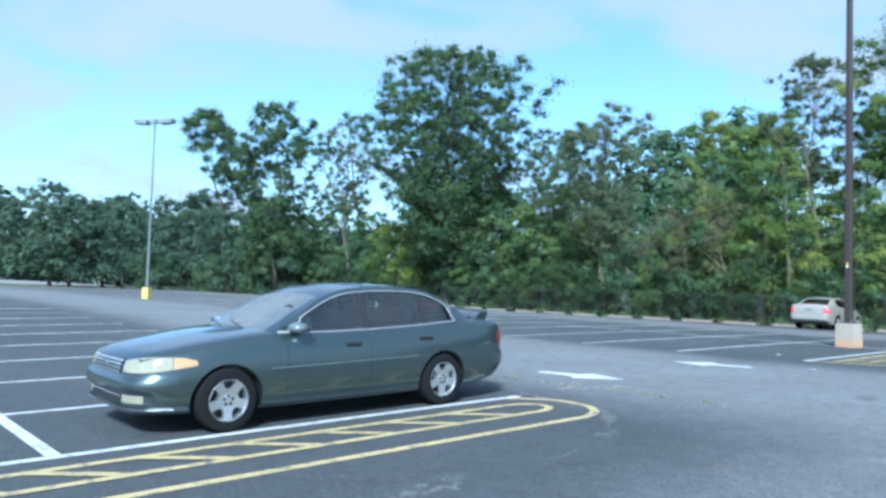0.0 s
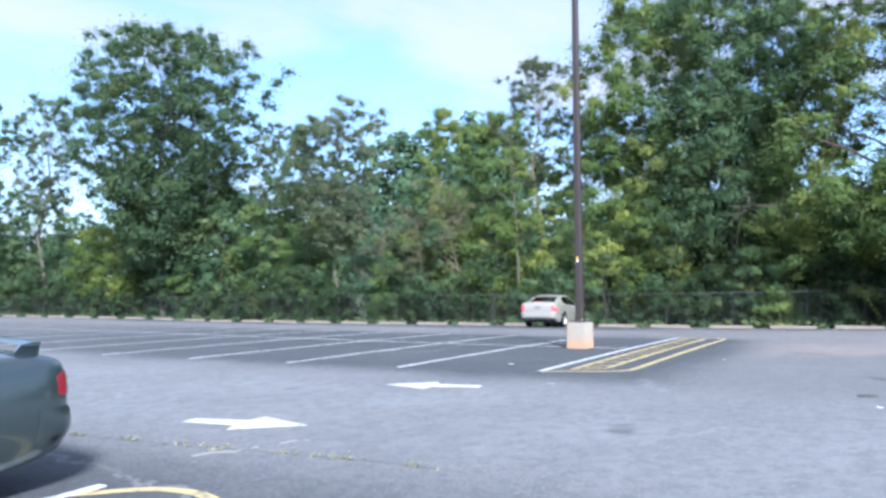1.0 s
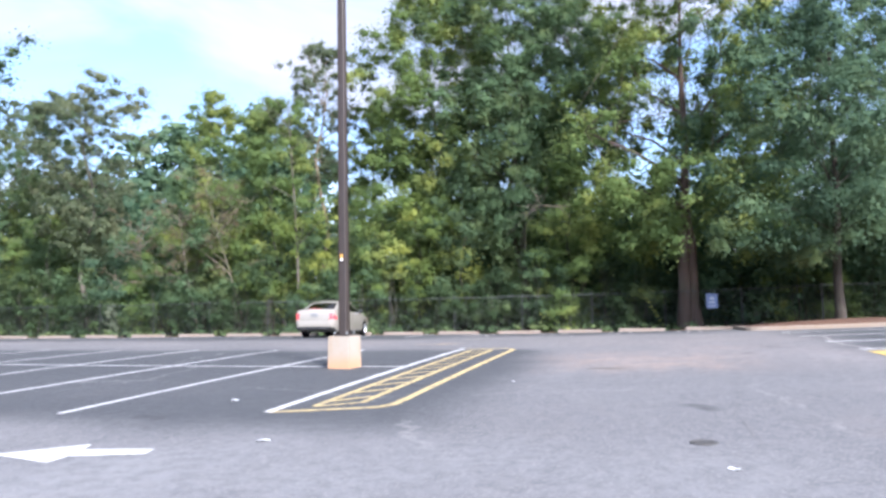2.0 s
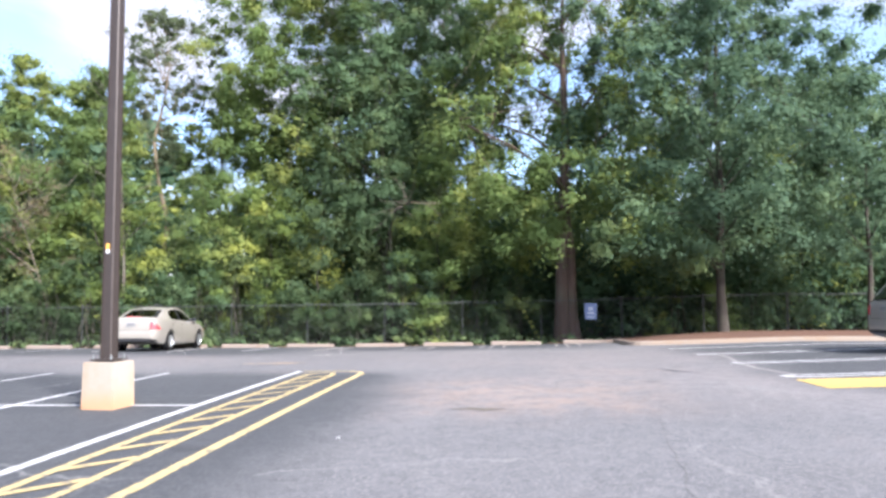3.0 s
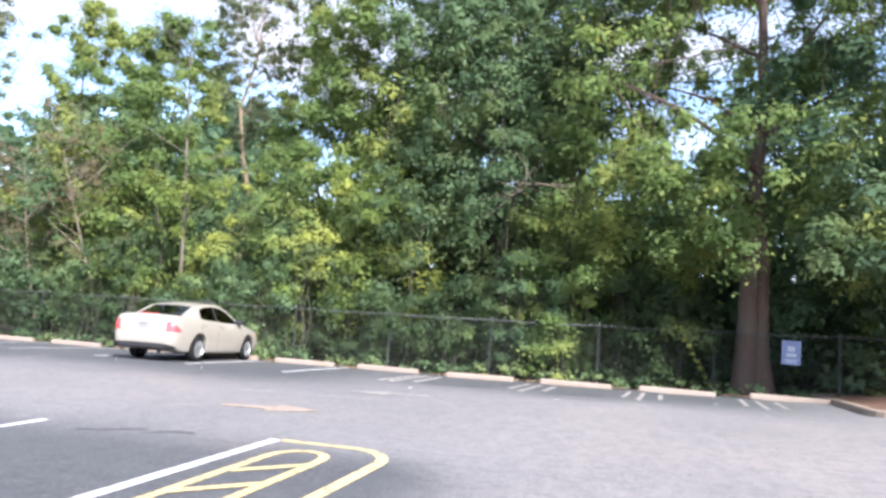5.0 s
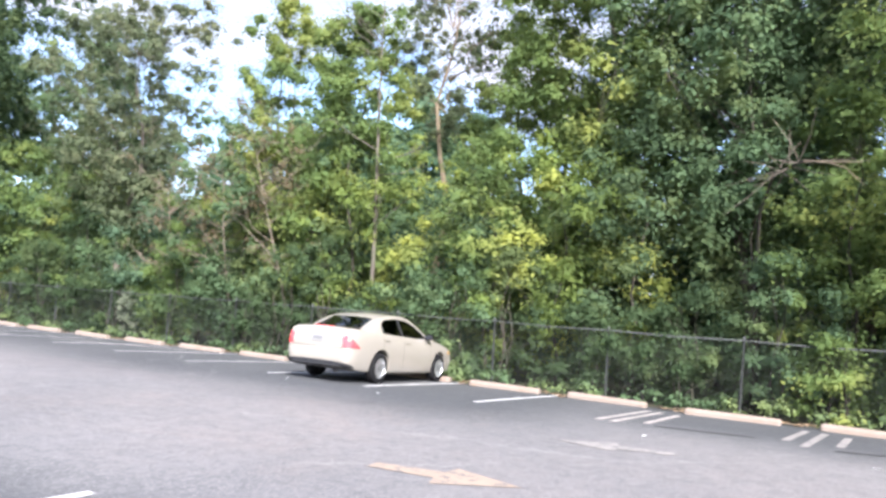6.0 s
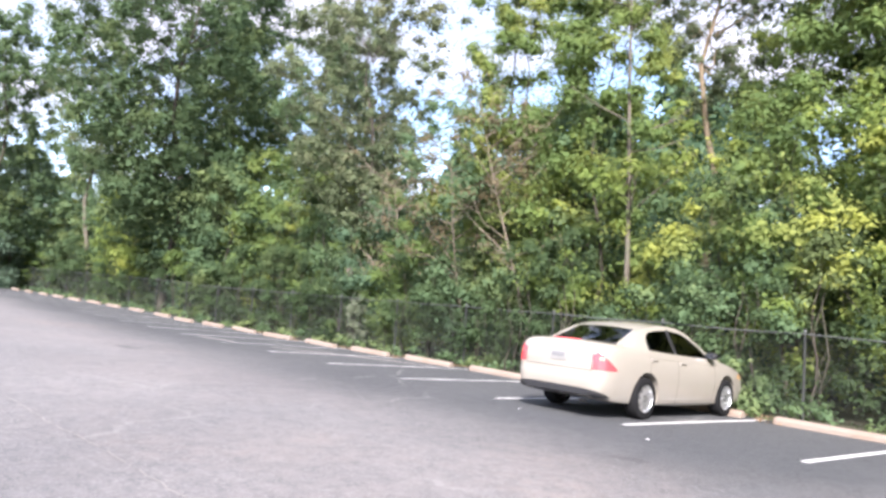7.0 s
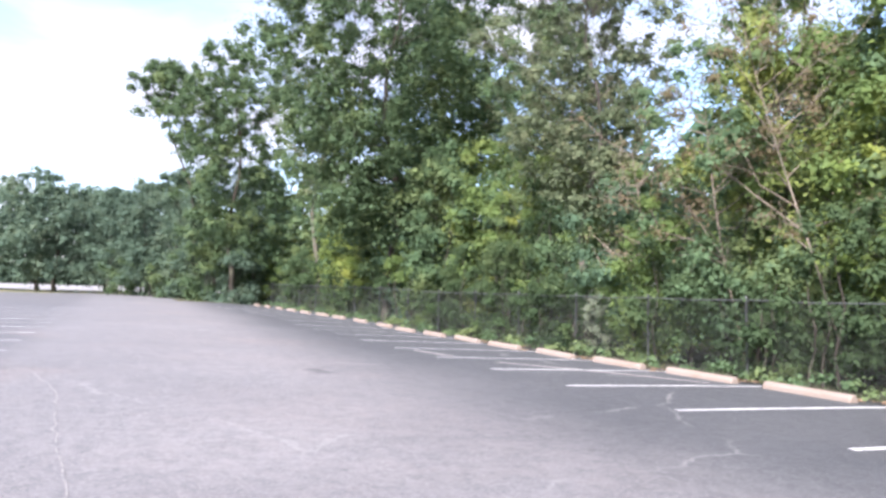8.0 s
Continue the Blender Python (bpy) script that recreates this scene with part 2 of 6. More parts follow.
VERGE = soil("verge_grass", (0.09, 0.11, 0.035), (0.19, 0.20, 0.08), (0.22, 0.19, 0.10))
MULCH = soil("bark_mulch", (0.082, 0.040, 0.024), (0.178, 0.092, 0.053), (0.115, 0.060, 0.037))
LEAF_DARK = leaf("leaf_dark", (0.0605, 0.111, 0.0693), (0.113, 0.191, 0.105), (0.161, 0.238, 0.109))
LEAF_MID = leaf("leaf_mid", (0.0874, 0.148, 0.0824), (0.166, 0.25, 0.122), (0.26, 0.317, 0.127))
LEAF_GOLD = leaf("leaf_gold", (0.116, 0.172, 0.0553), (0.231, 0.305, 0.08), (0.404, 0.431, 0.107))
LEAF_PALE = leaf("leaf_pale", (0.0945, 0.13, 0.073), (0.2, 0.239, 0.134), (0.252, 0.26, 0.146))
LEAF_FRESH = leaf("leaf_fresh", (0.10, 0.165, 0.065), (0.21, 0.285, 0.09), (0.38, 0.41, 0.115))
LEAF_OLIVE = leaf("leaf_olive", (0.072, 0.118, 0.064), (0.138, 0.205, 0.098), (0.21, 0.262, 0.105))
# paler, bluer leaf: distance haze put into the colour of far trees
LEAF_HAZED = leaf("leaf_hazed", (0.085, 0.135, 0.098), (0.15, 0.213, 0.145), (0.195, 0.25, 0.155))
# darkened leaf: shade of the overhanging crowns put into the hedge's colour
LEAF_HEDGE_SHADED = leaf("leaf_hedge_shaded", (0.052, 0.088, 0.044), (0.102, 0.152, 0.068), (0.15, 0.19, 0.075))
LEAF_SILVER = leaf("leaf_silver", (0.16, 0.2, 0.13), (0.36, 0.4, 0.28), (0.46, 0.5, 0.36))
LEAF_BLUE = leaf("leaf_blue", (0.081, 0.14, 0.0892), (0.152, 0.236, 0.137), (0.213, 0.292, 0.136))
BARK_BROWN = bark("bark_brown", (0.030, 0.024, 0.019), (0.076, 0.061, 0.048))
BARK_RED = bark("bark_red", (0.05, 0.034, 0.028), (0.165, 0.112, 0.086))
BARK_GREY = bark("bark_grey", (0.06, 0.052, 0.042), (0.17, 0.145, 0.115))
BARK_PALE = bark("bark_pale", (0.16, 0.12, 0.085), (0.36, 0.28, 0.19))
BARK_BARE = bark("bark_bare", (0.13, 0.105, 0.08), (0.29, 0.24, 0.18))
CONCRETE = concrete("old_concrete", (0.26, 0.212, 0.175), (0.215, 0.155, 0.115))
KERB = concrete("kerb_concrete", (0.299, 0.242, 0.189), (0.255, 0.176, 0.114))
BASE_CONCRETE = concrete("lamp_base_concrete", (0.40, 0.348, 0.288), (0.345, 0.245, 0.155), True)
YELLOW_BASE = concrete("yellow_base", (0.66, 0.50, 0.13), (0.50, 0.40, 0.18))
POLE_BROWN = plain("bronze_pole_paint", (0.055, 0.043, 0.038), 0.45, 0.2, 0.2)
POLE_GREY = plain("grey_pole_paint", (0.22, 0.24, 0.25), 0.5, 0.3)
GALVANISED = plain("galvanised_steel", (0.30, 0.31, 0.31), 0.5, 0.8, 0.25)
GREY_PAINT = car_paint("grey_blue_car_paint", (0.074, 0.099, 0.103), 0.72, 0.28)
IVORY_PAINT = car_paint("white_car_paint", (0.285, 0.262, 0.226), 0.0, 0.32)
GLASS_SCREEN = window_glass("windscreen_glass", (0.64, 0.74, 0.75), 3.1, 0.14)
GLASS_CLEAR = window_glass("clear_window_glass", (0.72, 0.88, 0.92), 1.9, 0.02)
GLASS_DARK = window_glass("tinted_window_glass", (0.035, 0.042, 0.044), 1.3)
MIRROR_SHELL = plain("mirror_shell", (0.15, 0.18, 0.19), 0.35, 0.2)
BRIGHT_TRIM = plain("bright_trim", (0.5, 0.51, 0.52), 0.35, 0.5, 0.05)
CHROME = plain("chrome", (0.75, 0.76, 0.77), 0.12, 1.0, 0.03)
ALLOY = plain("alloy", (0.68, 0.69, 0.70), 0.28, 0.9, 0.06)
RUBBER = plain("tyre_rubber", (0.011, 0.011, 0.012), 0.9, 0.0, 0.25, Specular_IOR_Level=0.15)
TRIM_BLACK = plain("black_trim", (0.018, 0.018, 0.02), 0.55)
CABIN = plain("grey_cloth", (0.12, 0.118, 0.112), 0.9, 0.0, 0.2)
LAMP_CLEAR = plain("clear_lamp", (0.30, 0.28, 0.20), 0.14, 0.0, 0.3, Coat_Weight=1.0)
LAMP_AMBER = plain("amber_lamp", (0.48, 0.30, 0.15), 0.15, 0.0, 0.1, Coat_Weight=0.8)
LAMP_RED = plain("red_lamp", (0.68, 0.07, 0.08), 0.15, 0.0, 0.15, Coat_Weight=0.8)
PLATE_PRINT = plain("plate_print", (0.17, 0.17, 0.175), 0.5)
PLATE = plain("number_plate", (0.25, 0.245, 0.235), 0.4)
LAMP_DARK = plain("dark_red_lamp", (0.24, 0.02, 0.03), 0.15, 0.0, 0.15, Coat_Weight=0.8)
SIGN_BLUE = plain("blue_sign_paint", (0.17, 0.22, 0.38), 0.4)
FENCE_STEEL = plain("weathered_fence_steel", (0.085, 0.09, 0.088), 0.6, 0.6, 0.3)
RAIL_STEEL = plain("dull_rail_steel", (0.10, 0.106, 0.103), 0.65, 0.4, 0.3)
SIGN_WHITE = plain("white_sign_paint", (0.78, 0.78, 0.78), 0.4)
SIGN_PALE = plain("pale_sign_print", (0.46, 0.50, 0.58), 0.5)
STICKER = plain("orange_sticker", (0.75, 0.40, 0.08), 0.5)
IRON = plain("cast_iron", (0.105, 0.10, 0.095), 0.7, 0.4, 0.3)
PARCHED = leaf("parched_grass", (0.26, 0.26, 0.18), (0.40, 0.39, 0.28), (0.44, 0.42, 0.30))
DRY_LEAF = leaf("dry_leaf", (0.13, 0.11, 0.065), (0.26, 0.21, 0.125), (0.30, 0.25, 0.14))
LITTER = plain("dry_leaves", (0.24, 0.165, 0.10), 0.9, 0.0, 0.45, 3.0)


# ---------------------------------------------------------------- mesh helpers
def empty(name, m, label="", category="", group="", kind=""):
    ob = new(name)
    ob.empty_display_size = 0.2
    ob.matrix_world = m
    return tagged(ob, label, category, group, kind)


def finish(mesh, material, smooth=None):
    mesh.materials.append(material)
    if smooth is not None:
        mesh.polygons.foreach_set("use_smooth", [True] * len(mesh.polygons))
        mesh.set_sharp_from_angle(angle=radians(smooth))
    return mesh


def part(name, bm, material, parent=None, label="", smooth=None):
    mesh = bpy.data.meshes.new(name)
    bm.normal_update()
    bm.to_mesh(mesh)
    bm.free()
    finish(mesh, material, smooth)
    ob = new(name, mesh)
    ob.parent = parent
    return tagged(ob, label)


def shared(name, mesh, parent, m):
    ob = new(name, mesh)
    ob.parent = parent
    ob.matrix_basis = m
    return ob


def arrays_mesh(name, verts, faces, material):
    faces = np.asarray(faces, dtype=np.int32)
    count, corners = faces.shape
    mesh = bpy.data.meshes.new(name)
    mesh.vertices.add(len(verts))
    mesh.vertices.foreach_set("co", np.asarray(verts, dtype=np.float32).ravel())
    mesh.loops.add(count * corners)
    mesh.loops.foreach_set("vertex_index", faces.ravel())
    mesh.polygons.add(count)
    mesh.polygons.foreach_set("loop_start", np.arange(count, dtype=np.int32) * corners)
    mesh.polygons.foreach_set("loop_total", np.full(count, corners, dtype=np.int32))
    mesh.update(calc_edges=True)
    mesh.materials.append(material)
    return mesh


def bm_box(bm, size, m=Matrix(), bevel=0.0):
    made = bmesh.ops.create_cube(bm, size=1.0, matrix=m @ Matrix.Diagonal((*size, 1)))
    if bevel:
        edges = {e for v in made["verts"] for e in v.link_edges}
        bmesh.ops.bevel(bm, geom=list(edges), offset=bevel, segments=2, affect="EDGES", profile=0.6)
    return bm


def bm_lathe(bm, profile, m=Matrix(), steps=24, close=True):
    """Turns (radius, height) pairs round the local z axis."""
    rings = []
    for r, h in profile:
        rings.append([bm.verts.new(m @ Vector((r * math.cos(2 * math.pi * k / steps), r * math.sin(2 * math.pi * k / steps), h))) for k in range(steps)])
    for a, b in zip(rings, rings[1:]):
        for k in range(steps):
            bm.faces.new((a[k], a[(k + 1) % steps], b[(k + 1) % steps], b[k]))
    if close:
        bm.faces.new(rings[0][::-1])
        bm.faces.new(rings[-1])
    return bm


def bm_tube(bm, points, radii, steps=7, cap=True):
    """A round tapered tube along a bent line."""
    rings = []
    pts = [Vector(p) for p in points]
    for i, p in enumerate(pts):
        way = (pts[min(i + 1, len(pts) - 1)] - pts[max(i - 1, 0)]).normalized()
        side = way.cross(Vector((0.31, 0.87, 0.17)))
        if side.length < 0.1:
            side = way.cross(Vector((1, 0, 0)))
        side.normalize()
        other = way.cross(side)
        rings.append([bm.verts.new(p + (side * math.cos(2 * math.pi * k / steps) + other * math.sin(2 * math.pi * k / steps)) * radii[i]) for k in range(steps)])
    for a, b in zip(rings, rings[1:]):
        for k in range(steps):
            bm.faces.new((a[k], a[(k + 1) % steps], b[(k + 1) % steps], b[k]))
    if cap:
        bm.faces.new(rings[0][::-1])
        bm.faces.new(rings[-1])
    return bm


# ---------------------------------------------------------------- ground
def sheet(name, xs, ys, material, drop, skirt=0.0):
    verts = [(x, y, ground_z(x, y) - drop) for y in ys for x in xs]
    w = len(xs)
    quads = [(j * w + i, j * w + i + 1, (j + 1) * w + i + 1, (j + 1) * w + i) for j in range(len(ys) - 1) for i in range(w - 1)]
    mesh = arrays_mesh(name, verts, quads, material)
    if skirt:
        bm = bmesh.new()
        bm.from_mesh(mesh)
        rim = [e for e in bm.edges if e.is_boundary]
        out = bmesh.ops.extrude_edge_only(bm, edges=rim)
        for v in out["geom"]:
            if isinstance(v, bmesh.types.BMVert):
                v.co.z -= skirt
        bm.to_mesh(mesh)
        bm.free()
    return new(name, mesh)


def steps_between(*stops):
    """Sorted coordinates: (start, end, count), (start, end, count)..."""
    out = []
    for a, b, n in stops:
        out += list(np.linspace(a, b, n, endpoint=False))
    return [float(v) for v in out] + [float(stops[-1][1])]


ground = sheet("ground", steps_between((-1500, -80, 8), (-80, 70, 75), (70, 1500, 8)), steps_between((-1500, -60, 8), (-60, 130, 95), (130, 1500, 8)), FOREST_FLOOR, 0.05)
tagged(ground, "dark leaf-strewn earth under the trees and beyond", "ground", kind="structure")
pavement = sheet("pavement", steps_between((-90, -10, 20), (-10, 38.9, 49)), steps_between((-60, -20, 10), (-20, 60, 80), (60, 84, 9)), ASPHALT, 0.0, 0.12)
tagged(pavement, "worn grey asphalt of a car park with darker stalls", "pavement", kind="structure")


def edge_shift(y):
    """How far the lot's edge bends in from the fence line towards its far end."""
    return -0.035 * max(0.0, y - 12) - 0.05 * max(0.0, y - 40)

verge = sheet("ground_verge", steps_between((-120, 31, 40)), steps_between((84, 97, 6)), VERGE, -0.02, 0.2)
tagged(verge, "dry pale green grass verge at the far end", "grass", kind="structure")
road = sheet("road", steps_between((-200, 46, 40)), steps_between((97, 150, 10)), PALE_ROAD, -0.03, 0.2)
tagged(road, "pale sun-bleached asphalt beyond the verge", "road", kind="structure")
utility_box = empty("utility_box", pose(28.4, 95.5, ground_z(28.4, 95.5), 0, 0, 20), "small pale utility cabinet on the far verge", "utility box")
bm = bmesh.new()
bm_box(bm, (0.55, 0.40, 1.15), pose(0, 0, 0.57), 0.03)
part("body", bm, SIGN_WHITE, utility_box)
bm = bmesh.new()
bm_box(bm, (0.63, 0.48, 0.06), pose(0, 0, 1.17), 0.015)
part("lid", bm, SIGN_WHITE, utility_box)


# ---------------------------------------------------------------- painted markings
def strip(bm, points, width, lift=0.005):
    """A painted band along a line on the ground, cut fine enough to follow its fall."""
    dense = [Vector(points[0])]
    for a, b in zip(points, points[1:]):
        a, b = Vector(a), Vector(b)
        n = max(1, int((b - a).length / 0.6))
        dense += [a.lerp(b, (k + 1) / n) for k in range(n)]
    rows = []
    for i, p in enumerate(dense):
        way = (dense[min(i + 1, len(dense) - 1)] - dense[max(i - 1, 0)]).normalized()
        side = Vector((-way.y, way.x)) * width / 2
        row = []
        for q in (p + side, p - side):
            row.append(bm.verts.new((q.x, q.y, ground_z(q.x, q.y) + lift)))
        rows.append(row)
    for a, b in zip(rows, rows[1:]):
        bm.faces.new((a[0], a[1], b[1], b[0]))
    return bm


def marking(name, lines, width, material, label, group="", lift=0.005):
    bm = bmesh.new()
    for line in lines:
        strip(bm, line, width, lift)
    bmesh.ops.recalc_face_normals(bm, faces=bm.faces)
    ob = part(name, bm, material)
    if ob.data.polygons[0].normal.z < 0:
        ob.data.flip_normals()
    return tagged(ob, label, "road marking", group, "structure")


def arc(cx, cy, r, a0, a1, n=10, ry=None):
    ry = r if ry is None else ry
    return [(cx + r * math.cos(radians(a0 + (a1 - a0) * k / n)), cy + ry * math.sin(radians(a0 + (a1 - a0) * k / n))) for k in range(n + 1)]


PITCH = 2.47
# the end island beside the grey sedan
marking("trim_island_edge", [[(-12, 6.88), (6.76, 6.88)]], 0.11, WHITE_PAINT, "long white painted line along a hatched island", lift=0.006)
marking("trim_island_outline", [[(6.70, 6.86)] + arc(6.1, 6.14, 0.82, 62, -80, 12, 0.74) + [(-12, 5.43)]], 0.11, YELLOW_PAINT, "yellow painted outline of a rounded island")
marking("trim_island_loop", [[(-12, 6.47), (6.05, 6.47)] + arc(6.1, 6.21, 0.36, 85, -85, 8, 0.26) + [(6.0, 5.95), (-12, 5.95)]], 0.10, YELLOW_PAINT, "narrow yellow painted loop inside the island", lift=0.007)
marking("trim_island_hatching", [[(x, 6.45), (x + 0.56, 5.97)] for x in np.arange(-9.0, 5.6, 0.83)], 0.11, YELLOW_PAINT, "slanting yellow painted bars inside the island", lift=0.009)
# the end island by the lamp
marking("trim_island_edge", [[(15.14, 6.80), (25.9, 6.80)]], 0.12, WHITE_PAINT, "white painted line along the island by the lamp", lift=0.006)
marking("trim_island_outline", [[(15.15, 6.78), (15.45, 6.0), (15.62, 5.58), (15.85, 5.44), (16.3, 5.42), (25.1, 5.42)] + arc(25.2, 5.92, 0.68, -85, 0, 6, 0.50) + [(25.9, 6.74)]], 0.12, YELLOW_PAINT, "yellow painted outline of the island by the lamp")
marking("trim_island_loop", [[(15.62, 6.40), (25.0, 6.46)] + arc(25.1, 6.2, 0.36, 85, -85, 8, 0.26) + [(24.9, 5.93), (16.0, 5.90), (15.62, 6.40)]], 0.10, YELLOW_PAINT, "narrow yellow painted loop by the lamp", lift=0.007)
marking("trim_island_hatching", [[(x, 6.42), (x + 0.56, 5.94)] for x in np.arange(16.0, 24.6, 0.83)], 0.11, YELLOW_PAINT, "slanting yellow painted bars by the lamp", lift=0.009)
# double rows of stalls
for k in range(1, 22):
    y = 6.88 + PITCH * k - 0.2 * (k > 0)
    marking("trim_stall_line", [[(-4.2, y), (6.6, y)]], 0.10, WHITE_PAINT, "straight white painted stall line", "stall lines")
    y = 6.98 + PITCH * k
    if k < 18:
        marking("trim_stall_line", [[(14.75 - 0.25 * min(k, 4) + 0.25, y), (25.6, y)]], 0.10, WHITE_PAINT, "straight white painted stall line", "stall lines")
marking("trim_stall_spine", [[(1.25, 6.9), (1.25, 58.0)]], 0.12, WHITE_PAINT, "white painted spine between two rows of stalls", lift=0.008)
marking("trim_stall_spine", [[(20.75, 6.85), (20.75, 50.0)]], 0.11, WHITE_PAINT, "white painted spine between two rows of stalls", lift=0.008)
# stalls along the fence
for k in range(0, 18):
    y = 11.10 + 2.51 * k
    marking("trim_stall_line", [[(34.52 + edge_shift(y), y), (38.7 + edge_shift(y), y)]], 0.12, WHITE_PAINT, "straight white painted stall line by the fence", "stall lines")
for y0 in (8.78, 5.92, 3.45, 0.95):
    bars = [[(34.6, y0), (37.6, y0 - 0.06)], [(34.55, y0 - 0.27), (37.6, y0 - 0.33)], [(35.0, y0 - 0.72), (37.4, y0 - 0.70)]]
    if y0 < 7:
        bars = [[(35.3, y0 + 0.02), (37.6, y0 - 0.10)], [(34.7, y0 - 0.30), (37.5, y0 - 0.42)], [(35.3, y0 - 0.75), (37.2, y0 - 0.80)]]
    marking("trim_access_bars", bars, 0.13 if y0 > 4 else 0.10, FADED_PAINT if y0 > 8 else GHOST_PAINT, "worn white painted bars of a loading strip")
for x0, y0, x1, y1 in ((34.75, 7.85, 35.1, 6.34), (34.68, 5.20, 35.2, 3.9)):
    marking("trim_stop_mark", [[(x0, y0), (x1, y1)]], 0.17, DARK_SCUFF, "dark patch where an old wheel stop lay", lift=0.004)
marking("trim_old_stripe", [[(35.0, 25.2), (36.6, 23.2), (37.6, 21.6)], [(34.2, 28.0), (34.6, 26.6)]], 0.16, FADED_PAINT, "old faded diagonal stripe across the stalls", lift=0.003)
# stalls by the planted island
marking("trim_old_stripe", [[(28.6, -2.3), (27.5, -2.2), (26.3, -2.0), (25.0, -1.95), (23.6, -2.12)]], 0.10, GHOST_PAINT, "old worn stripe across the stalls' mouths", lift=0.003)
for x in (32.0, 29.15, 26.3, 23.55):
    marking("trim_stall_line", [[(x, -8.0), (x, -2.05), (x - 0.07, -1.86), (x - 0.20, -1.92), (x - 0.30, -2.2), (x - 0.30, -8.0)]], 0.11, WHITE_PAINT, "double white painted stall line with a rounded end", "stall lines")
bm = bmesh.new()
strip(bm, [(22.3, -1.85), (22.3, -8.0)], 1.2, 0.006)
tagged(part("trim_yellow_zone", bm, GOLD_PAINT), "broad yellow painted zone on the asphalt", "road marking", kind="structure")


def arrow(x, y, turn, label="worn white painted arrow on the asphalt", material=WHITE_PAINT):
    """A lane arrow: barbed head and tapering shaft, lying along its local x."""
    flat = [(-0.74, 0.12), (-0.05, 0.15), (0.0, 0.40), (0.74, 0.0), (0.0, -0.40), (-0.05, -0.15), (-0.74, -0.12)]
    bm = bmesh.new()
    m = pose(x, y, 0, 0, 0, turn)
    vs = []
    for a, b in flat:
        p = m @ Vector((a, b, 0))
        vs.append(bm.verts.new((p.x, p.y, ground_z(p.x, p.y) + 0.006)))
    bm.faces.new(vs)
    bmesh.ops.triangulate(bm, faces=bm.faces)
    ob = part("trim_arrow", bm, material)
    if ob.data.polygons[0].normal.z < 0:
        ob.data.flip_normals()
    return tagged(ob, label, "road marking", "lane arrows", "structure")


arrow(9.17, 7.78, -77)
arrow(12.72, 7.53, 103)
arrow(28.22, 8.05, -80, "old arrow painted in dirty tan on the asphalt", TAN_PAINT)
arrow(31.62, 7.53, 103, "faded white painted arrow on the asphalt", GHOST_PAINT)

# scraps of old paint beside the arrows
for x0, y0, x1, y1, w in ((7.75, 7.05, 8.05, 6.85, 0.07), (8.0, 6.8, 8.3, 6.78, 0.06), (8.5, 6.7, 8.75, 6.55, 0.05)):
    marking("trim_paint_scrap", [[(x0, y0), ((x0 + x1) / 2 + 0.03, (y0 + y1) / 2 + 0.05), (x1, y1)]], w, FADED_PAINT, "scrap of old pale paint on the asphalt", lift=0.004)

# open joints and cracks in the asphalt
def crack(points, width, material, label, seed):
    rng = random.Random(seed)
    line = []
    for a, b in zip(points, points[1:]):
        n = max(2, int(math.dist(a, b) / 0.22))
        line += [(a[0] + (b[0] - a[0]) * k / n + rng.uniform(-0.03, 0.03), a[1] + (b[1] - a[1]) * k / n + rng.uniform(-0.03, 0.03)) for k in range(n)]
    return marking("trim_crack", [line + [points[-1]]], width, material, label, lift=0.003)


JOINT = [(7.85, 9.6), (8.0, 8.0), (8.1, 7.1), (8.2, 6.5), (8.28, 5.6), (8.26, 4.6)]
crack(JOINT, 0.012, CRACK_DARK, "thin dark open joint across the drive", 1)
crack([(13.6, 1.45), (15.4, 1.45), (17.2, 1.2), (19.4, 0.9)], 0.007, CRACK_DARK, "dark wandering crack in the drive", 2)
crack([(26.4, 23.1), (26.83, 21.0), (26.98, 18.6), (27.2, 16.3), (27.3, 14.6), (27.4, 13.2), (27.44, 12.1)], 0.017, CRACK_PALE, "pale dusty crack along the drive", 3)
crack([(24.0, 1.69), (22.94, 1.82), (21.9, 1.93)], 0.012, CRACK_DARK, "short dark crack in the drive", 4)
for i, (x, y, turn, w, d) in enumerate(((33.78, 15.03, 20, 0.05, 0.025), (33.6, 12.63, 70, 0.05, 0.03), (18.27, 4.3, 40, 0.06, 0.04), (33.15, 7.58, 0, 0.10, 0.05), (33.25, 4.65, 80, 0.12, 0.06), (16.02, 7.75, 15, 0.12, 0.09), (13.46, 5.97, 12, 0.05, 0.13), (12.77, 1.77, 60, 0.09, 0.05))):
    bm = bmesh.new()
    rows = [[(w * (u - 0.5), d * (v - 0.5), 0.008 + 0.018 * abs(u - 0.5) + 0.006 * math.sin(5 * v + i)) for u in (0, 0.25, 0.5, 0.75, 1)] for v in (0, 0.5, 1)]
    grid = [[bm.verts.new(p) for p in row] for row in rows]
    for a, b in zip(grid, grid[1:]):
        for k in range(4):
            bm.faces.new((a[k], a[k + 1], b[k + 1], b[k]))
    bmesh.ops.solidify(bm, geom=list(bm.faces), thickness=0.002)
    scrap = part("paper_scrap", bm, SIGN_WHITE)
    scrap.matrix_world = pose(x, y, ground_z(x, y), 0, 0, turn)
    tagged(scrap, "crumpled scrap of white paper on the asphalt", "litter", "paper scraps")

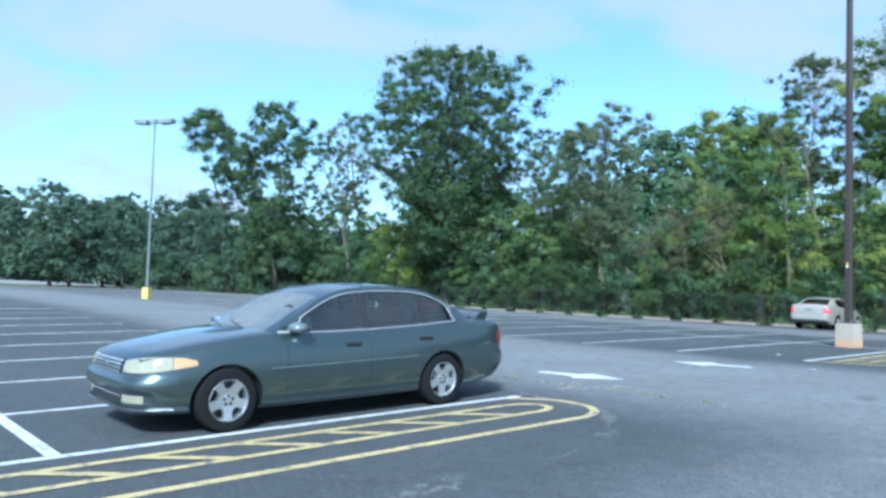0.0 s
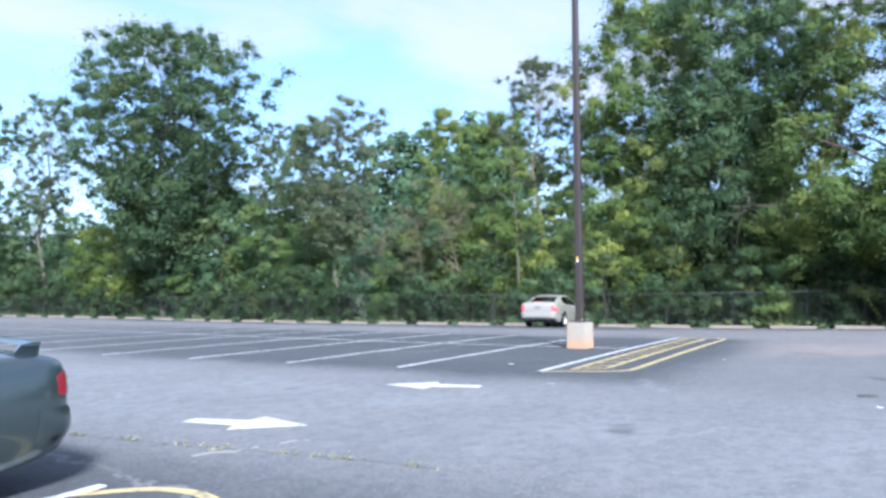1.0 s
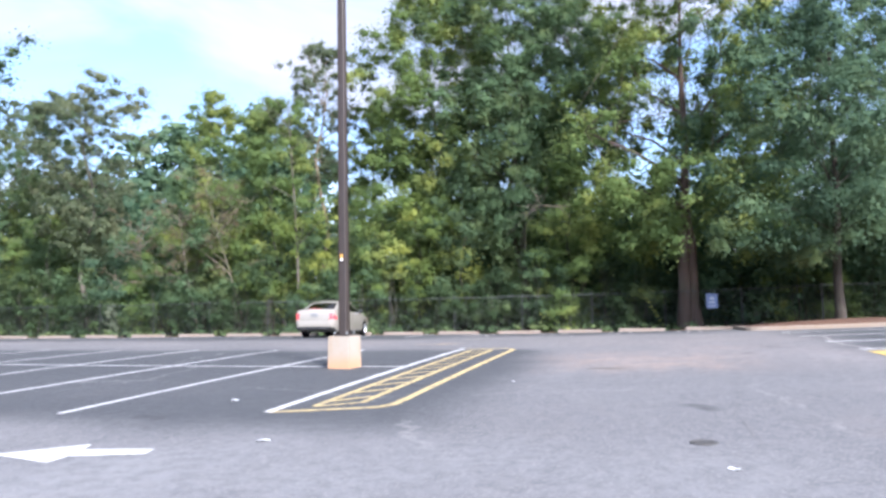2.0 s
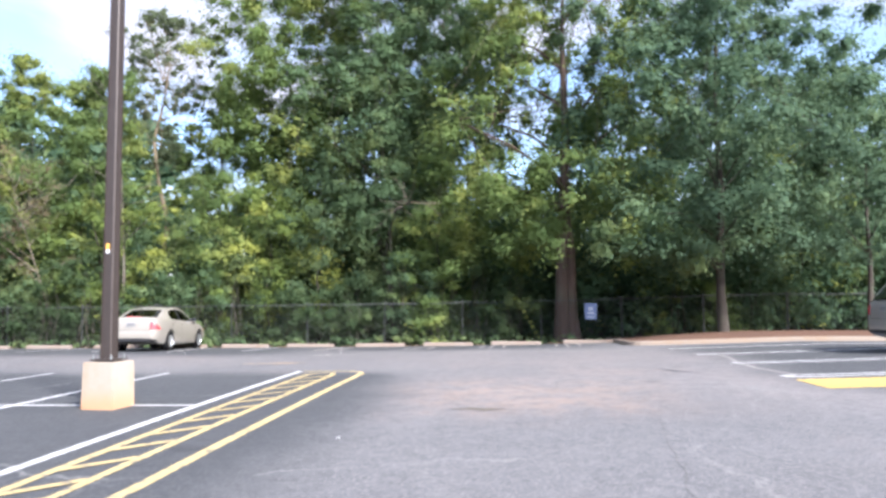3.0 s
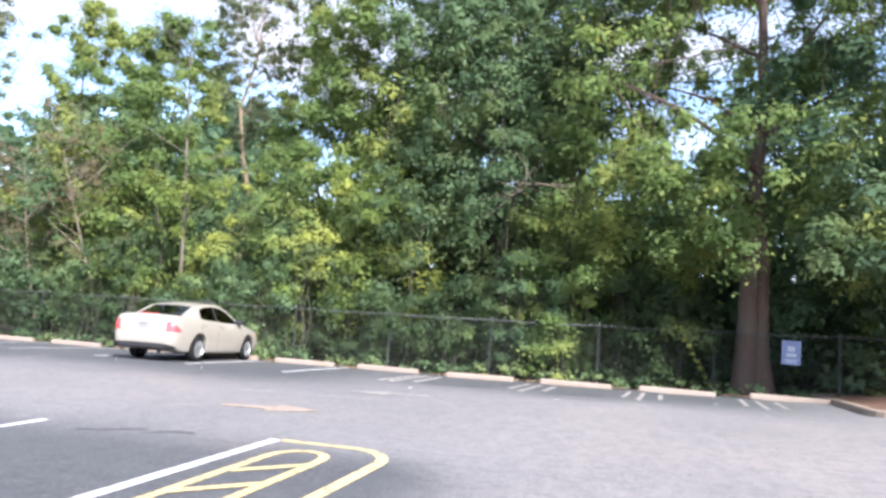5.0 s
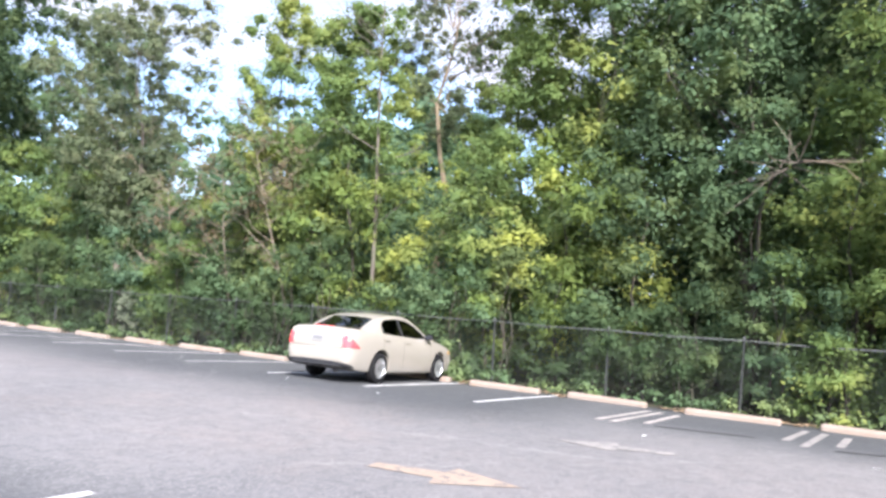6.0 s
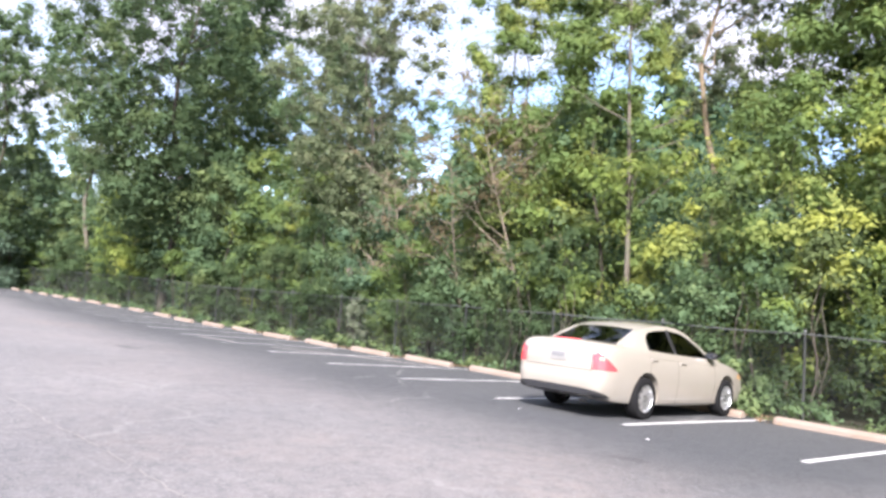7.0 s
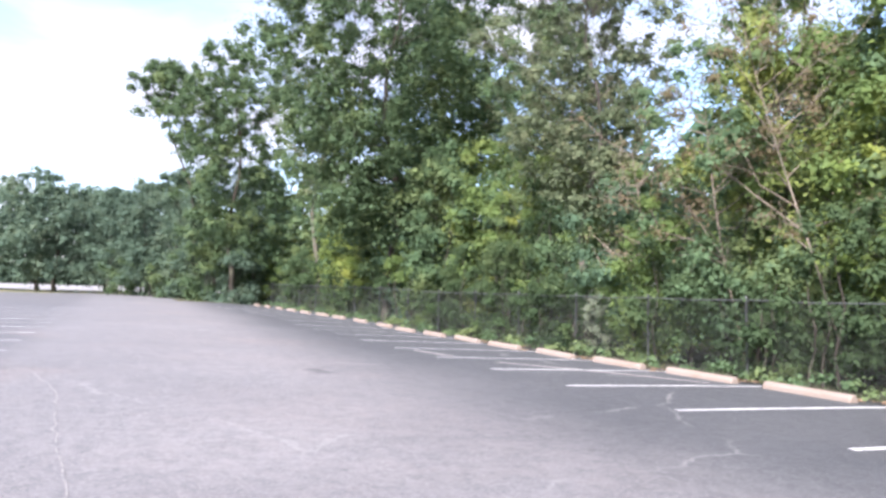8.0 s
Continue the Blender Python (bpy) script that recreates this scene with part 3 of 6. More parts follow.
# thin patches of old tar and grit with ragged edges
for i, (x, y, along, across, turn, skin, what) in enumerate(((25.5, 8.5, 0.42, 0.085, -58, TAR, "ragged dark skin of old tar on the drive"), (25.68, 7.9, 0.30, 0.075, -64, TAR, "ragged dark skin of old tar on the drive"),
                                                            (24.75, -0.55, 0.62, 0.10, 36, TAR, "ragged dark skin of old tar on the drive"), (20.25, 2.98, 0.34, 0.13, -88, GRIT, "small heap of washed-down brown grit on the drive"))):
    rng = random.Random(50 + i)
    bm = bmesh.new()
    m = pose(x, y, 0, 0, 0, turn)
    ring = []
    for k in range(26):
        a, f = math.tau * k / 26, rng.uniform(0.45, 1.15)
        p = m @ Vector((along * math.cos(a) * f, across * math.sin(a) * f + 0.05 * math.sin(3.1 * math.cos(a) + i), 0))
        ring.append(bm.verts.new((p.x, p.y, ground_z(p.x, p.y) + 0.003)))
    mid = bm.verts.new((x, y, ground_z(x, y) + 0.004))
    for a, b in zip(ring, ring[1:] + ring[:1]):
        bm.faces.new((mid, a, b))
    tagged(part("trim_ground_patch", bm, skin), what, "ground patch", kind="structure")

# a round iron cover in the drive
bm = bmesh.new()
bm_lathe(bm, [(0.36, 0.0), (0.36, 0.012), (0.30, 0.015), (0.29, 0.008), (0.02, 0.010)], steps=28)
for k in range(5):
    bm_box(bm, (0.46 - 0.06 * abs(k - 2), 0.035, 0.012), pose(0, -0.2 + 0.1 * k, 0.012))
cover = part("manhole_cover", bm, IRON)
cover.matrix_world = pose(13.77, 1.9, ground_z(13.77, 1.9)) @ Matrix.Diagonal((0.34, 0.34, 0.6, 1))
tagged(cover, "round dark cast-iron cover set in the asphalt", "manhole cover")


# ---------------------------------------------------------------- wheel stops, kerb, planted island
bm = bmesh.new()
profile = [(-0.09, 0.0), (-0.085, 0.075), (-0.055, 0.13), (0.055, 0.13), (0.085, 0.075), (0.09, 0.0)]
ends = []
for y in (-0.9, -0.86, 0.0, 0.86, 0.9):
    shrink = 0.85 if abs(y) > 0.88 else 1.0
    ends.append([bm.verts.new((px * shrink, y, pz * shrink)) for px, pz in profile])
for a, b in zip(ends, ends[1:]):
    for k in range(len(profile) - 1):
        bm.faces.new((a[k], b[k], b[k + 1], a[k + 1]))
for e in (ends[0], ends[-1]):
    bm.faces.new(e)
bmesh.ops.recalc_face_normals(bm, faces=bm.faces)
stop_mesh = bpy.data.meshes.new("wheel_stop")
bm.to_mesh(stop_mesh)
bm.free()
stop_mesh.materials.append(CONCRETE)
stop_rng = random.Random(4)
STOP_YS = [12.35 + 2.52 * k for k in range(-5, 21)]
for y in STOP_YS:
    x = 38.45 + edge_shift(y) + stop_rng.uniform(-0.06, 0.06) - (0.25 if y < 9 else 0)
    yy = y + stop_rng.uniform(-0.12, 0.12)
    stop = new("wheel_stop", stop_mesh)
    stop.matrix_world = pose(x, yy, ground_z(x, yy) - 0.004, stop_rng.uniform(-0.6, 0.6), 0, stop_rng.uniform(-2.5, 2.5))
    tagged(stop, "weathered tan concrete wheel stop at a stall's end", "wheel stop", "wheel stops along the fence")


def island(outline, label):
    """A kerbed bed: concrete kerb round bark mulch."""
    root = empty("planting_island", Matrix(), label, "planting bed")
    cx, cy = sum(p[0] for p in outline) / len(outline), sum(p[1] for p in outline) / len(outline)
    bm = bmesh.new()
    rows = []
    for x, y in outline:
        way = Vector((cx - x, cy - y)).normalized()
        z = ground_z(x, y)
        row = [bm.verts.new((x + way.x * d, y + way.y * d, z + h)) for d, h in ((0, -0.02), (0.02, 0.11), (0.05, 0.135), (0.17, 0.135), (0.18, 0.02))]
        rows.append(row)
    for a, b in zip(rows, rows[1:] + rows[:1]):
        for k in range(4):
            bm.faces.new((a[k], b[k], b[k + 1], a[k + 1]))
    bmesh.ops.recalc_face_normals(bm, faces=bm.faces)
    part("kerb", bm, KERB, root, "tan concrete kerb")
    bm = bmesh.new()
    rings = []
    for f in (0.0, 0.25, 0.55, 0.8):
        ring = []
        for x, y in outline:
            way = Vector((cx - x, cy - y))
            d = 0.178 / way.length
            px, py = x + way.x * (d + (1 - d) * f), y + way.y * (d + (1 - d) * f)
            ring.append(bm.verts.new((px, py, ground_z(px, py) + 0.10 + 0.16 * min(1, f * 2) + 0.03 * noise.noise((px, py, 0)))))
        rings.append(ring)
    top = bm.verts.new((cx, cy, ground_z(cx, cy) + 0.28))
    n = len(outline)
    for a, b in zip(rings, rings[1:]):
        for k in range(n):
            bm.faces.new((a[k], a[(k + 1) % n], b[(k + 1) % n], b[k]))
    for k in range(n):
        bm.faces.new((rings[-1][k], rings[-1][(k + 1) % n], top))
    bmesh.ops.recalc_face_normals(bm, faces=bm.faces)
    part("mulch", bm, MULCH, root, "reddish brown bark mulch", 60)
    return root


def rounded(points, r, n=5):
    out = []
    for i, p in enumerate(points):
        a, b, c = Vector(points[i - 1]), Vector(p), Vector(points[(i + 1) % len(points)])
        u, v = (a - b).normalized(), (c - b).normalized()
        for k in range(n + 1):
            s = k / n
            q = (b + u * r).lerp(b, s).lerp(b.lerp(b + v * r, s), s)
            out.append((q.x, q.y))
    dense = []
    for i, p in enumerate(out):
        a, b = Vector(p), Vector(out[(i + 1) % len(out)])
        m = max(1, int((b - a).length / 1.2))
        dense += [tuple(a.lerp(b, k / m)) for k in range(m)]
    return dense


island(rounded([(34.6, -1.15), (33.2, -14.0), (41.0, -14.0), (41.0, -1.25)], 0.6), "raised mulch bed with a tan concrete kerb beside the stalls")


# ---------------------------------------------------------------- fence
FENCE_X = 39.9
fence = empty("chain_link_fence", Matrix(), "dull grey chain-link fence overgrown from behind", "fence")
post_ys = [-14.0 + 3.05 * k for k in range(0, 27)]
bm = bmesh.new()
bm_lathe(bm, [(0.027, -0.1), (0.027, 1.66), (0.035, 1.67), (0.031, 1.70), (0.011, 1.72)], steps=9)
post_mesh = bpy.data.meshes.new("post")
bm.to_mesh(post_mesh)
bm.free()
finish(post_mesh, FENCE_STEEL, 40)
for y in post_ys:
    shared("post", post_mesh, fence, pose(FENCE_X + edge_shift(y), y, ground_z(FENCE_X, y), stop_rng.uniform(-1, 1), stop_rng.uniform(-1, 1), 0))
for a, b in zip(post_ys, post_ys[1:]):
    bm = bmesh.new()
    mid = (a + b) / 2
    bm_tube(bm, [(FENCE_X - 0.02 + edge_shift(y), y, ground_z(FENCE_X, y) + 1.63 - (0.025 if y == mid else 0)) for y in (a, mid, b)], [0.016] * 3, 6)
    part("top_rail", bm, RAIL_STEEL, fence, smooth=60)


def link_wires():
    verts, quads = [], []
    gap, h = 0.085, 1.58
    y0, y1 = post_ys[0], post_ys[-1]
    for lean in (1, -1):
        for k in range(int((y1 - y0) / gap)):
            a = y0 + k * gap
            b = a + lean * h
            if not (y0 <= b <= y1):
                continue
            za, zb = ground_z(FENCE_X, a) + 0.04, ground_z(FENCE_X, b) + 0.04 + h
            x = FENCE_X - 0.035 + 0.004 * lean + edge_shift(a)
            base = len(verts)
            r = 0.0024
            for y, z in ((a, za), (b, zb)):
                verts += [(x - r, y, z), (x + r * 0.5, y - r, z), (x + r * 0.5, y + r, z)]
            for i in range(3):
                j = (i + 1) % 3
                quads.append((base + i, base + j, base + 3 + j, base + 3 + i))
    return arrays_mesh("wire_mesh", verts, quads, FENCE_STEEL)


wire = new("wire_mesh", link_wires())
wire.parent = fence
tagged(wire, "woven thin wire", kind="stuff")

# a small notice on the fence
sign = empty("notice_sign", pose(39.80, -0.62, ground_z(39.8, -0.6) + 1.17, 0, 0, 0), "small blue and white notice plate on the fence", "sign")
bm = bmesh.new()
bm_box(bm, (0.006, 0.46, 0.62), pose(0, 0, 0), 0.002)
part("plate", bm, SIGN_BLUE, sign)
bm = bmesh.new()
for z, w, h in ((0.10, 0.18, 0.13), (-0.06, 0.26, 0.09), (-0.19, 0.34, 0.035), (-0.25, 0.28, 0.03)):
    bm_box(bm, (0.004, w, h), pose(-0.005, 0, z))
part("bars", bm, SIGN_PALE, sign, "pale bars of print")


# ---------------------------------------------------------------- trees
def leaf_cloud(rng, centres, spread, count, size, droop=0.0, points=4):
    """Leaves scattered round clump centres, as rows of points: 4 for a folded leaf, 3 for a plain pointed one."""
    centres = np.asarray(centres)
    which = rng.integers(0, len(centres), count)
    c = centres[which]
    ball = rng.normal(size=(count, 3))
    ball /= np.linalg.norm(ball, axis=1)[:, None]
    rad = np.minimum(np.abs(rng.normal(size=count)) * 0.62 + 0.08, 1.7)
    flat = np.array([1.0, 1.0, 0.68])
    off = ball * rad[:, None] * flat * np.asarray(spread)[which][:, None]
    off[:, 2] -= droop * (off[:, 0] ** 2 + off[:, 1] ** 2)
    p = c + off
    normal = ball * 0.85 + np.array([-0.26, 0.0, 0.62]) + rng.normal(size=(count, 3)) * 0.22
    normal /= np.linalg.norm(normal, axis=1)[:, None]
    t = np.cross(normal, rng.normal(size=(count, 3)))
    t /= np.linalg.norm(t, axis=1)[:, None]
    b = np.cross(normal, t)
    ln = size * (0.6 + 0.8 * rng.random(count) ** 1.4)[:, None]
    wd = ln * (0.48 + 0.24 * rng.random(count))[:, None]
    if points == 3:
        return np.stack([p - t * ln * 0.4 + b * wd * 0.5, p + t * ln * 0.6, p - t * ln * 0.4 - b * wd * 0.5], 1).reshape(-1, 3)
    fold = normal * ln * 0.10
    return np.stack([p - t * ln * 0.5, p + b * wd * 0.5 + fold, p + t * ln * 0.5 - fold, p - b * wd * 0.5 + fold], 1).reshape(-1, 3)


def make_tree(name, x, y, h, r, base, leaves, size, material, wood, seed, label, lobes=9, gaps=0.35, trunk=None, lean=(0, 0), clump=0.85, category="tree", group="", stems=1, foot=0.0, sway=0.018, high=0.42, points=3, bare=(), boughs=(), bough_leaf=None):
    """A trunk with limbs that carry a crown of leaf clumps; base: height of the lowest leaves."""
    rng = np.random.default_rng(seed)
    z0 = ground_z(x, y) - 0.06 + foot
    root = empty(name, pose(x, y, z0), label, category, group)
    trunk = trunk or 0.009 * h + 0.04
    n = max(14, int(1.35 * r * r * (h - base) / clump ** 2.0))
    seat = Vector((seed * 3.7, seed * 1.9, 0.0))
    centres, spreads = [], []
    tries = 0
    while len(centres) < n and tries < n * 12:
        tries += 1
        f = rng.random() ** 0.9
        a = rng.random() * 6.2832
        swell = min(1.0, (0.62 if high < 0.5 else 0.34) + 1.1 * f) * math.sqrt(max(0.0, 1.0 - max(0.0, (f - high) / (1 - high)) ** 2.4))
        bulge = 1.0 + 0.62 * noise.noise(seat + Vector((math.cos(a) * 1.7, math.sin(a) * 1.7, f * (h - base) * 0.26))) + 0.2 * noise.noise(seat + Vector((math.cos(a) * 4.0, math.sin(a) * 4.0, f * (h - base) * 0.7)))
        d = r * swell * bulge * rng.random() ** 0.36
        p = Vector((math.cos(a) * d + lean[0] * f, math.sin(a) * d + lean[1] * f, base + (h - base) * f * (0.84 + 0.16 * bulge)))
        if noise.noise(seat + p * 0.7) < -0.62 + gaps * 1.25:
            continue
        if any(z0 < p.z < z1 and y0 < p.y < y1 and p.x < x1 for z0, z1, y0, y1, x1 in bare):
            continue
        centres.append(np.array(p))
        spreads.append(clump * rng.uniform(0.6, 1.3) * (1.0 - 0.3 * f))
    step = max(1, len(centres) // int(lobes * 1.4 + 3))
    tips = [(c, centres[i * step + 1:(i + 1) * step]) for i, c in enumerate(centres[::step])]
    verts = leaf_cloud(rng, centres, spreads, leaves, size, 0.08, points)
    # broader shaded leaves deep inside each clump
    inner = leaf_cloud(rng, centres, np.asarray(spreads) * 0.5, leaves // 7, size * 1.7, 0.0, points)
    verts = np.concatenate([verts, inner])
    crown = new("crown", arrays_mesh("crown", verts, np.arange(len(verts)).reshape(-1, points), material))
    crown.parent = root
    bm = bmesh.new()
    for s in range(stems):
        ox, oy = (0, 0) if stems == 1 else (0.1 * s, 0.24 - 0.5 * s) if stems == 2 else (rng.uniform(-0.4, 0.4), rng.uniform(-0.4, 0.4))
        n = 7
        tall = h * (0.86 if stems != 2 or s == 0 else 0.5)
        join = [1.0 if stems != 2 else max(0.0, 1.0 - 1.6 * k / n) for k in range(n + 1)]
        line = [(ox * join[k] + lean[0] * (k / n) ** 1.3 + sway * h * math.sin(k * 1.3 + seed + s) * (k > 0), oy * join[k] + lean[1] * (k / n) ** 1.3 + sway * h * math.cos(k * 1.7 + seed + s) * (k > 0), -0.25 + (tall + 0.25) * k / n) for k in range(n + 1)]
        radii = [trunk * (1.0 if stems == 1 else 0.66) * (1.25 if k == 0 else 1 - 0.86 * (k / n) ** 0.9) for k in range(n + 1)]
        bm_tube(bm, line, radii, 9)
    part("trunk", bm, wood, root, smooth=60)
    for c, pts in tips:
        if c[2] < base + 0.22 * (h - base):
            continue
        bm = bmesh.new()
        reach = math.hypot(c[0], c[1])
        z1 = max(0.12 * h, min(c[2] - 0.55 * reach - 0.2, 0.8 * h))
        f = z1 / h
        start = np.array([lean[0] * f, lean[1] * f, z1])
        mid = start * 0.5 + c * 0.5 + np.array([0, 0, 0.05 * reach]) + rng.normal(size=3) * 0.12
        rr = trunk * 0.22 * (1 - 0.6 * f)
        bm_tube(bm, [start, mid, c], [rr, rr * 0.65, rr * 0.3], 5)
        for p in pts[:4]:
            bm_tube(bm, [c, (c + p) / 2 + rng.normal(size=3) * 0.1, p], [rr * 0.3, rr * 0.2, rr * 0.08], 4)
        part("limb", bm, wood, root, smooth=60)
    # low boughs that reach out of the crown into the sun, each with its own foliage
    for dx, dy, z, spread in boughs:
        end = np.array([dx, dy, z])
        reach = math.hypot(dx, dy)
        start = np.array([0, 0, max(0.5, z + 0.1 - 0.25 * reach)])
        mid = start * 0.45 + end * 0.55 + np.array([0, 0, 0.16 * reach])
        bm = bmesh.new()
        bm_tube(bm, [start, mid, end], [trunk * 0.16, trunk * 0.10, 0.008], 6)
        bough = part("bough", bm, wood, root, smooth=60)
        knots = [end, end * 0.9 + mid * 0.1 + rng.normal(size=3) * spread * 0.4, end + rng.normal(size=3) * spread * 0.5, end + np.array([-0.3 * spread, 0, -0.4 * spread]), end * 0.7 + mid * 0.3]
        cloud = leaf_cloud(rng, knots, np.full(5, spread * 0.72), int(3400 * spread), size * 1.1, 0.25, 3)
        tuft = new("foliage", arrays_mesh("foliage", cloud, np.arange(len(cloud)).reshape(-1, 3), bough_leaf))
        tuft.parent = bough
    return root


MATS = {"d": LEAF_DARK, "m": LEAF_MID, "g": LEAF_GOLD, "p": LEAF_PALE, "b": LEAF_BLUE, "f": LEAF_FRESH, "o": LEAF_OLIVE, "h": LEAF_HEDGE_SHADED}
tree_rng = random.Random(21)

# tall trees behind the fence: x, y, height, crown radius, crown base, leaf, gaps, clump, leaf size, leaves, where the crown is widest
TALL = [
    (47.5, -12.5, 13.0, 4.2, 2.5, "d", 0.10, 1.0, 0.20, 24000, 0.42),
    (45.2, 5.2, 18.0, 4.3, 4.5, "m", 0.12, 1.0, 0.150, 72000, 0.55),
    (44.6, 8.2, 19.5, 4.6, 3.5, "m", 0.11, 1.0, 0.150, 104000, 0.6),
    (45.0, 12.6, 18.8, 4.2, 3.5, "f", 0.12, 1.0, 0.150, 90000, 0.6),
    (47.2, 16.6, 13.0, 2.8, 3.0, "f", 0.16, 0.9, 0.150, 28000, 0.42),
    (47.0, 19.9, 16.6, 3.0, 8.8, "p", 0.34, 0.60, 0.140, 17000, 0.5),
    (42.4, 20.6, 12.4, 2.2, 2.0, "f", 0.10, 0.72, 0.130, 38000, 0.25),
    (42.4, 24.0, 13.0, 2.3, 2.0, "f", 0.10, 0.72, 0.130, 40000, 0.25),
    (45.6, 27.0, 9.4, 2.4, 2.5, "m", 0.20, 0.75, 0.150, 15000, 0.42),
    (41.6, 31.4, 14.0, 3.6, 4.4, "p", 0.32, 0.72, 0.130, 36000, 0.62),
    (43.6, 35.4, 14.2, 3.2, 4.0, "m", 0.30, 0.8, 0.150, 26000, 0.55),
    (44.6, 39.0, 14.0, 3.0, 3.0, "p", 0.32, 0.72, 0.160, 18000, 0.5),
    (39.4, 45.2, 20.4, 7.4, 4.0, "o", 0.25, 1.1, 0.190, 100000, 0.68),
    (43.5, 49.5, 18.0, 4.6, 4.0, "d", 0.28, 0.95, 0.21, 30000, 0.5),
    (39.2, 59.0, 17.4, 3.1, 7.6, "p", 0.34, 0.85, 0.20, 8000, 0.7),
    (34.6, 64.5, 18.4, 4.2, 3.0, "o", 0.12, 1.0, 0.23, 30000, 0.42),
    (33.4, 70.8, 17.6, 3.4, 11.0, "o", 0.16, 1.0, 0.23, 20000, 0.42),
]
TALL_LABEL = {"d": "tall dark green broadleaf tree behind the fence", "m": "tall green broadleaf tree with an open crown", "g": "tall slender tree with yellow-green leaves", "p": "tall thin pale tree with sparse leaves", "f": "tall slender tree with fresh green leaves", "o": "tall olive-green broadleaf tree at the lot's edge"}
for i, (x, y, h, r, base, kind, gaps, clump, size, leaves, high) in enumerate(TALL):
    wood = BARK_PALE if y == 19.9 else BARK_BROWN if kind in "do" or (x < 43 and y < 25) else BARK_GREY
    make_tree("tree", x, y, h, r, base, leaves, size, MATS[kind], wood, 100 + i, TALL_LABEL[kind], 14 if gaps > 0.2 else 10, gaps, trunk=0.075 if x < 43 and y < 25 else None, group="trees behind the fence", clump=clump, lean=(-3.2, 0.4) if y == 70.8 else (0, 0), high=high, bare=((5.4, 8.3, -2.6, -0.3, 9.0),) if y == 5.2 else ())


# the second storey: dense mid-height trees
UNDER_LABEL = {"h": "dense dark green understorey tree", "o": "dense olive-green understorey tree", "m": "dense mid-green understorey tree", "g": "understorey tree with yellow-green sunlit leaves", "b": "dense blue-green understorey tree", "f": "understorey tree with fresh green leaves"}
for i, y in enumerate(np.arange(-24.0, 78.0, 2.3)):
    if -2.6 < y < 1.2:
        continue
    x = 42.0 + tree_rng.uniform(-0.7, 1.9) + edge_shift(y) + (3.2 if y < 2 else 0)
    h = tree_rng.uniform(6.6, 9.4) * (1.22 if y > 60 else 0.72 if 25 < y < 33 else 0.85 if 15 < y < 20 else 1.0)
    kind = tree_rng.choice("ggfmo" if 9 < y < 22 else "mbfm" if 1 < y < 9 else "ggm" if 48 < y < 58 else "fmmbf")
    near = y < 36
    make_tree("tree", x, y + tree_rng.uniform(-0.6, 0.6), h, tree_rng.uniform(1.8, 2.8), 0.5, 15500 if near and y > 0 else 9000 if y > 0 else 5000, 0.118 if near else 0.17, MATS[kind], BARK_BROWN, 300 + i,
              UNDER_LABEL[kind], 6, 0.12, trunk=0.055, group="understorey trees", clump=0.8)

# the hedge that leans on the fence
SHRUB_LABEL = {"h": "dense dark green shrub crowding the fence", "m": "leafy green shrub crowding the fence", "p": "pale leafy shrub crowding the fence", "b": "blue-green leafy shrub crowding the fence", "f": "fresh green leafy shrub crowding the fence"}
for i, y in enumerate(np.arange(-7.5, 76.0, 1.6)):
    if -3.4 < y < 1.6:
        continue
    x = 40.85 + tree_rng.uniform(-0.25, 0.3) + edge_shift(y) + (1.7 if y < 2 else 0)
    h = tree_rng.uniform(2.2, 4.4)
    kind = tree_rng.choice("hhhhhm" if 6 < y < 24 else "hhhhhf")
    if i in (8, 22):
        kind, h = "f", 3.1
    near = y < 40
    make_tree("shrub", x, y + tree_rng.uniform(-0.4, 0.4), h, tree_rng.uniform(1.05, 1.35), 0.05, 5600 if near else 3600, 0.095 if near else 0.15, MATS[kind], BARK_BROWN, 500 + i,
              SHRUB_LABEL[kind], 4, 0.04, trunk=0.05, group="shrubs along the fence", clump=0.5, category="shrub", stems=3, points=4 if near else 3)

make_tree("shrub", 39.75, 28.4, 1.75, 0.42, 0.15, 900, 0.11, LEAF_SILVER, BARK_BROWN, 640, "low shrub with pale silvery leaves in the fence", 3, 0.0, trunk=0.025, group="shrubs along the fence", clump=0.3, category="shrub", stems=3, points=4)

# closed woods further back, so that no light shows under the crowns
def far_woods(name, spots, seed, material, size, count, label):
    rng = np.random.default_rng(seed)
    centres, spreads = [], []
    for x, y, h, r in spots:
        n = int(10 + h * r * 0.9)
        a, d, f = rng.random(n) * 6.283, r * np.sqrt(rng.random(n)), rng.random(n) ** 1.25
        z = ground_z(x, y) + 0.5 + (h - 0.8) * f
        wide = np.where(f > 0.7, 1.0 - 0.75 * (f - 0.7) / 0.3, 1.0)
        centres += [np.array(q) for q in zip(x + d * wide * np.cos(a), y + d * wide * np.sin(a), z)]
        spreads += list(1.3 * rng.uniform(0.7, 1.2, n))
    verts = leaf_cloud(rng, centres, spreads, count, size, 0.02, 3)
    ob = new(name, arrays_mesh(name, verts, np.arange(len(verts)).reshape(-1, 3), material))
    return tagged(ob, label, "woods", kind="stuff")


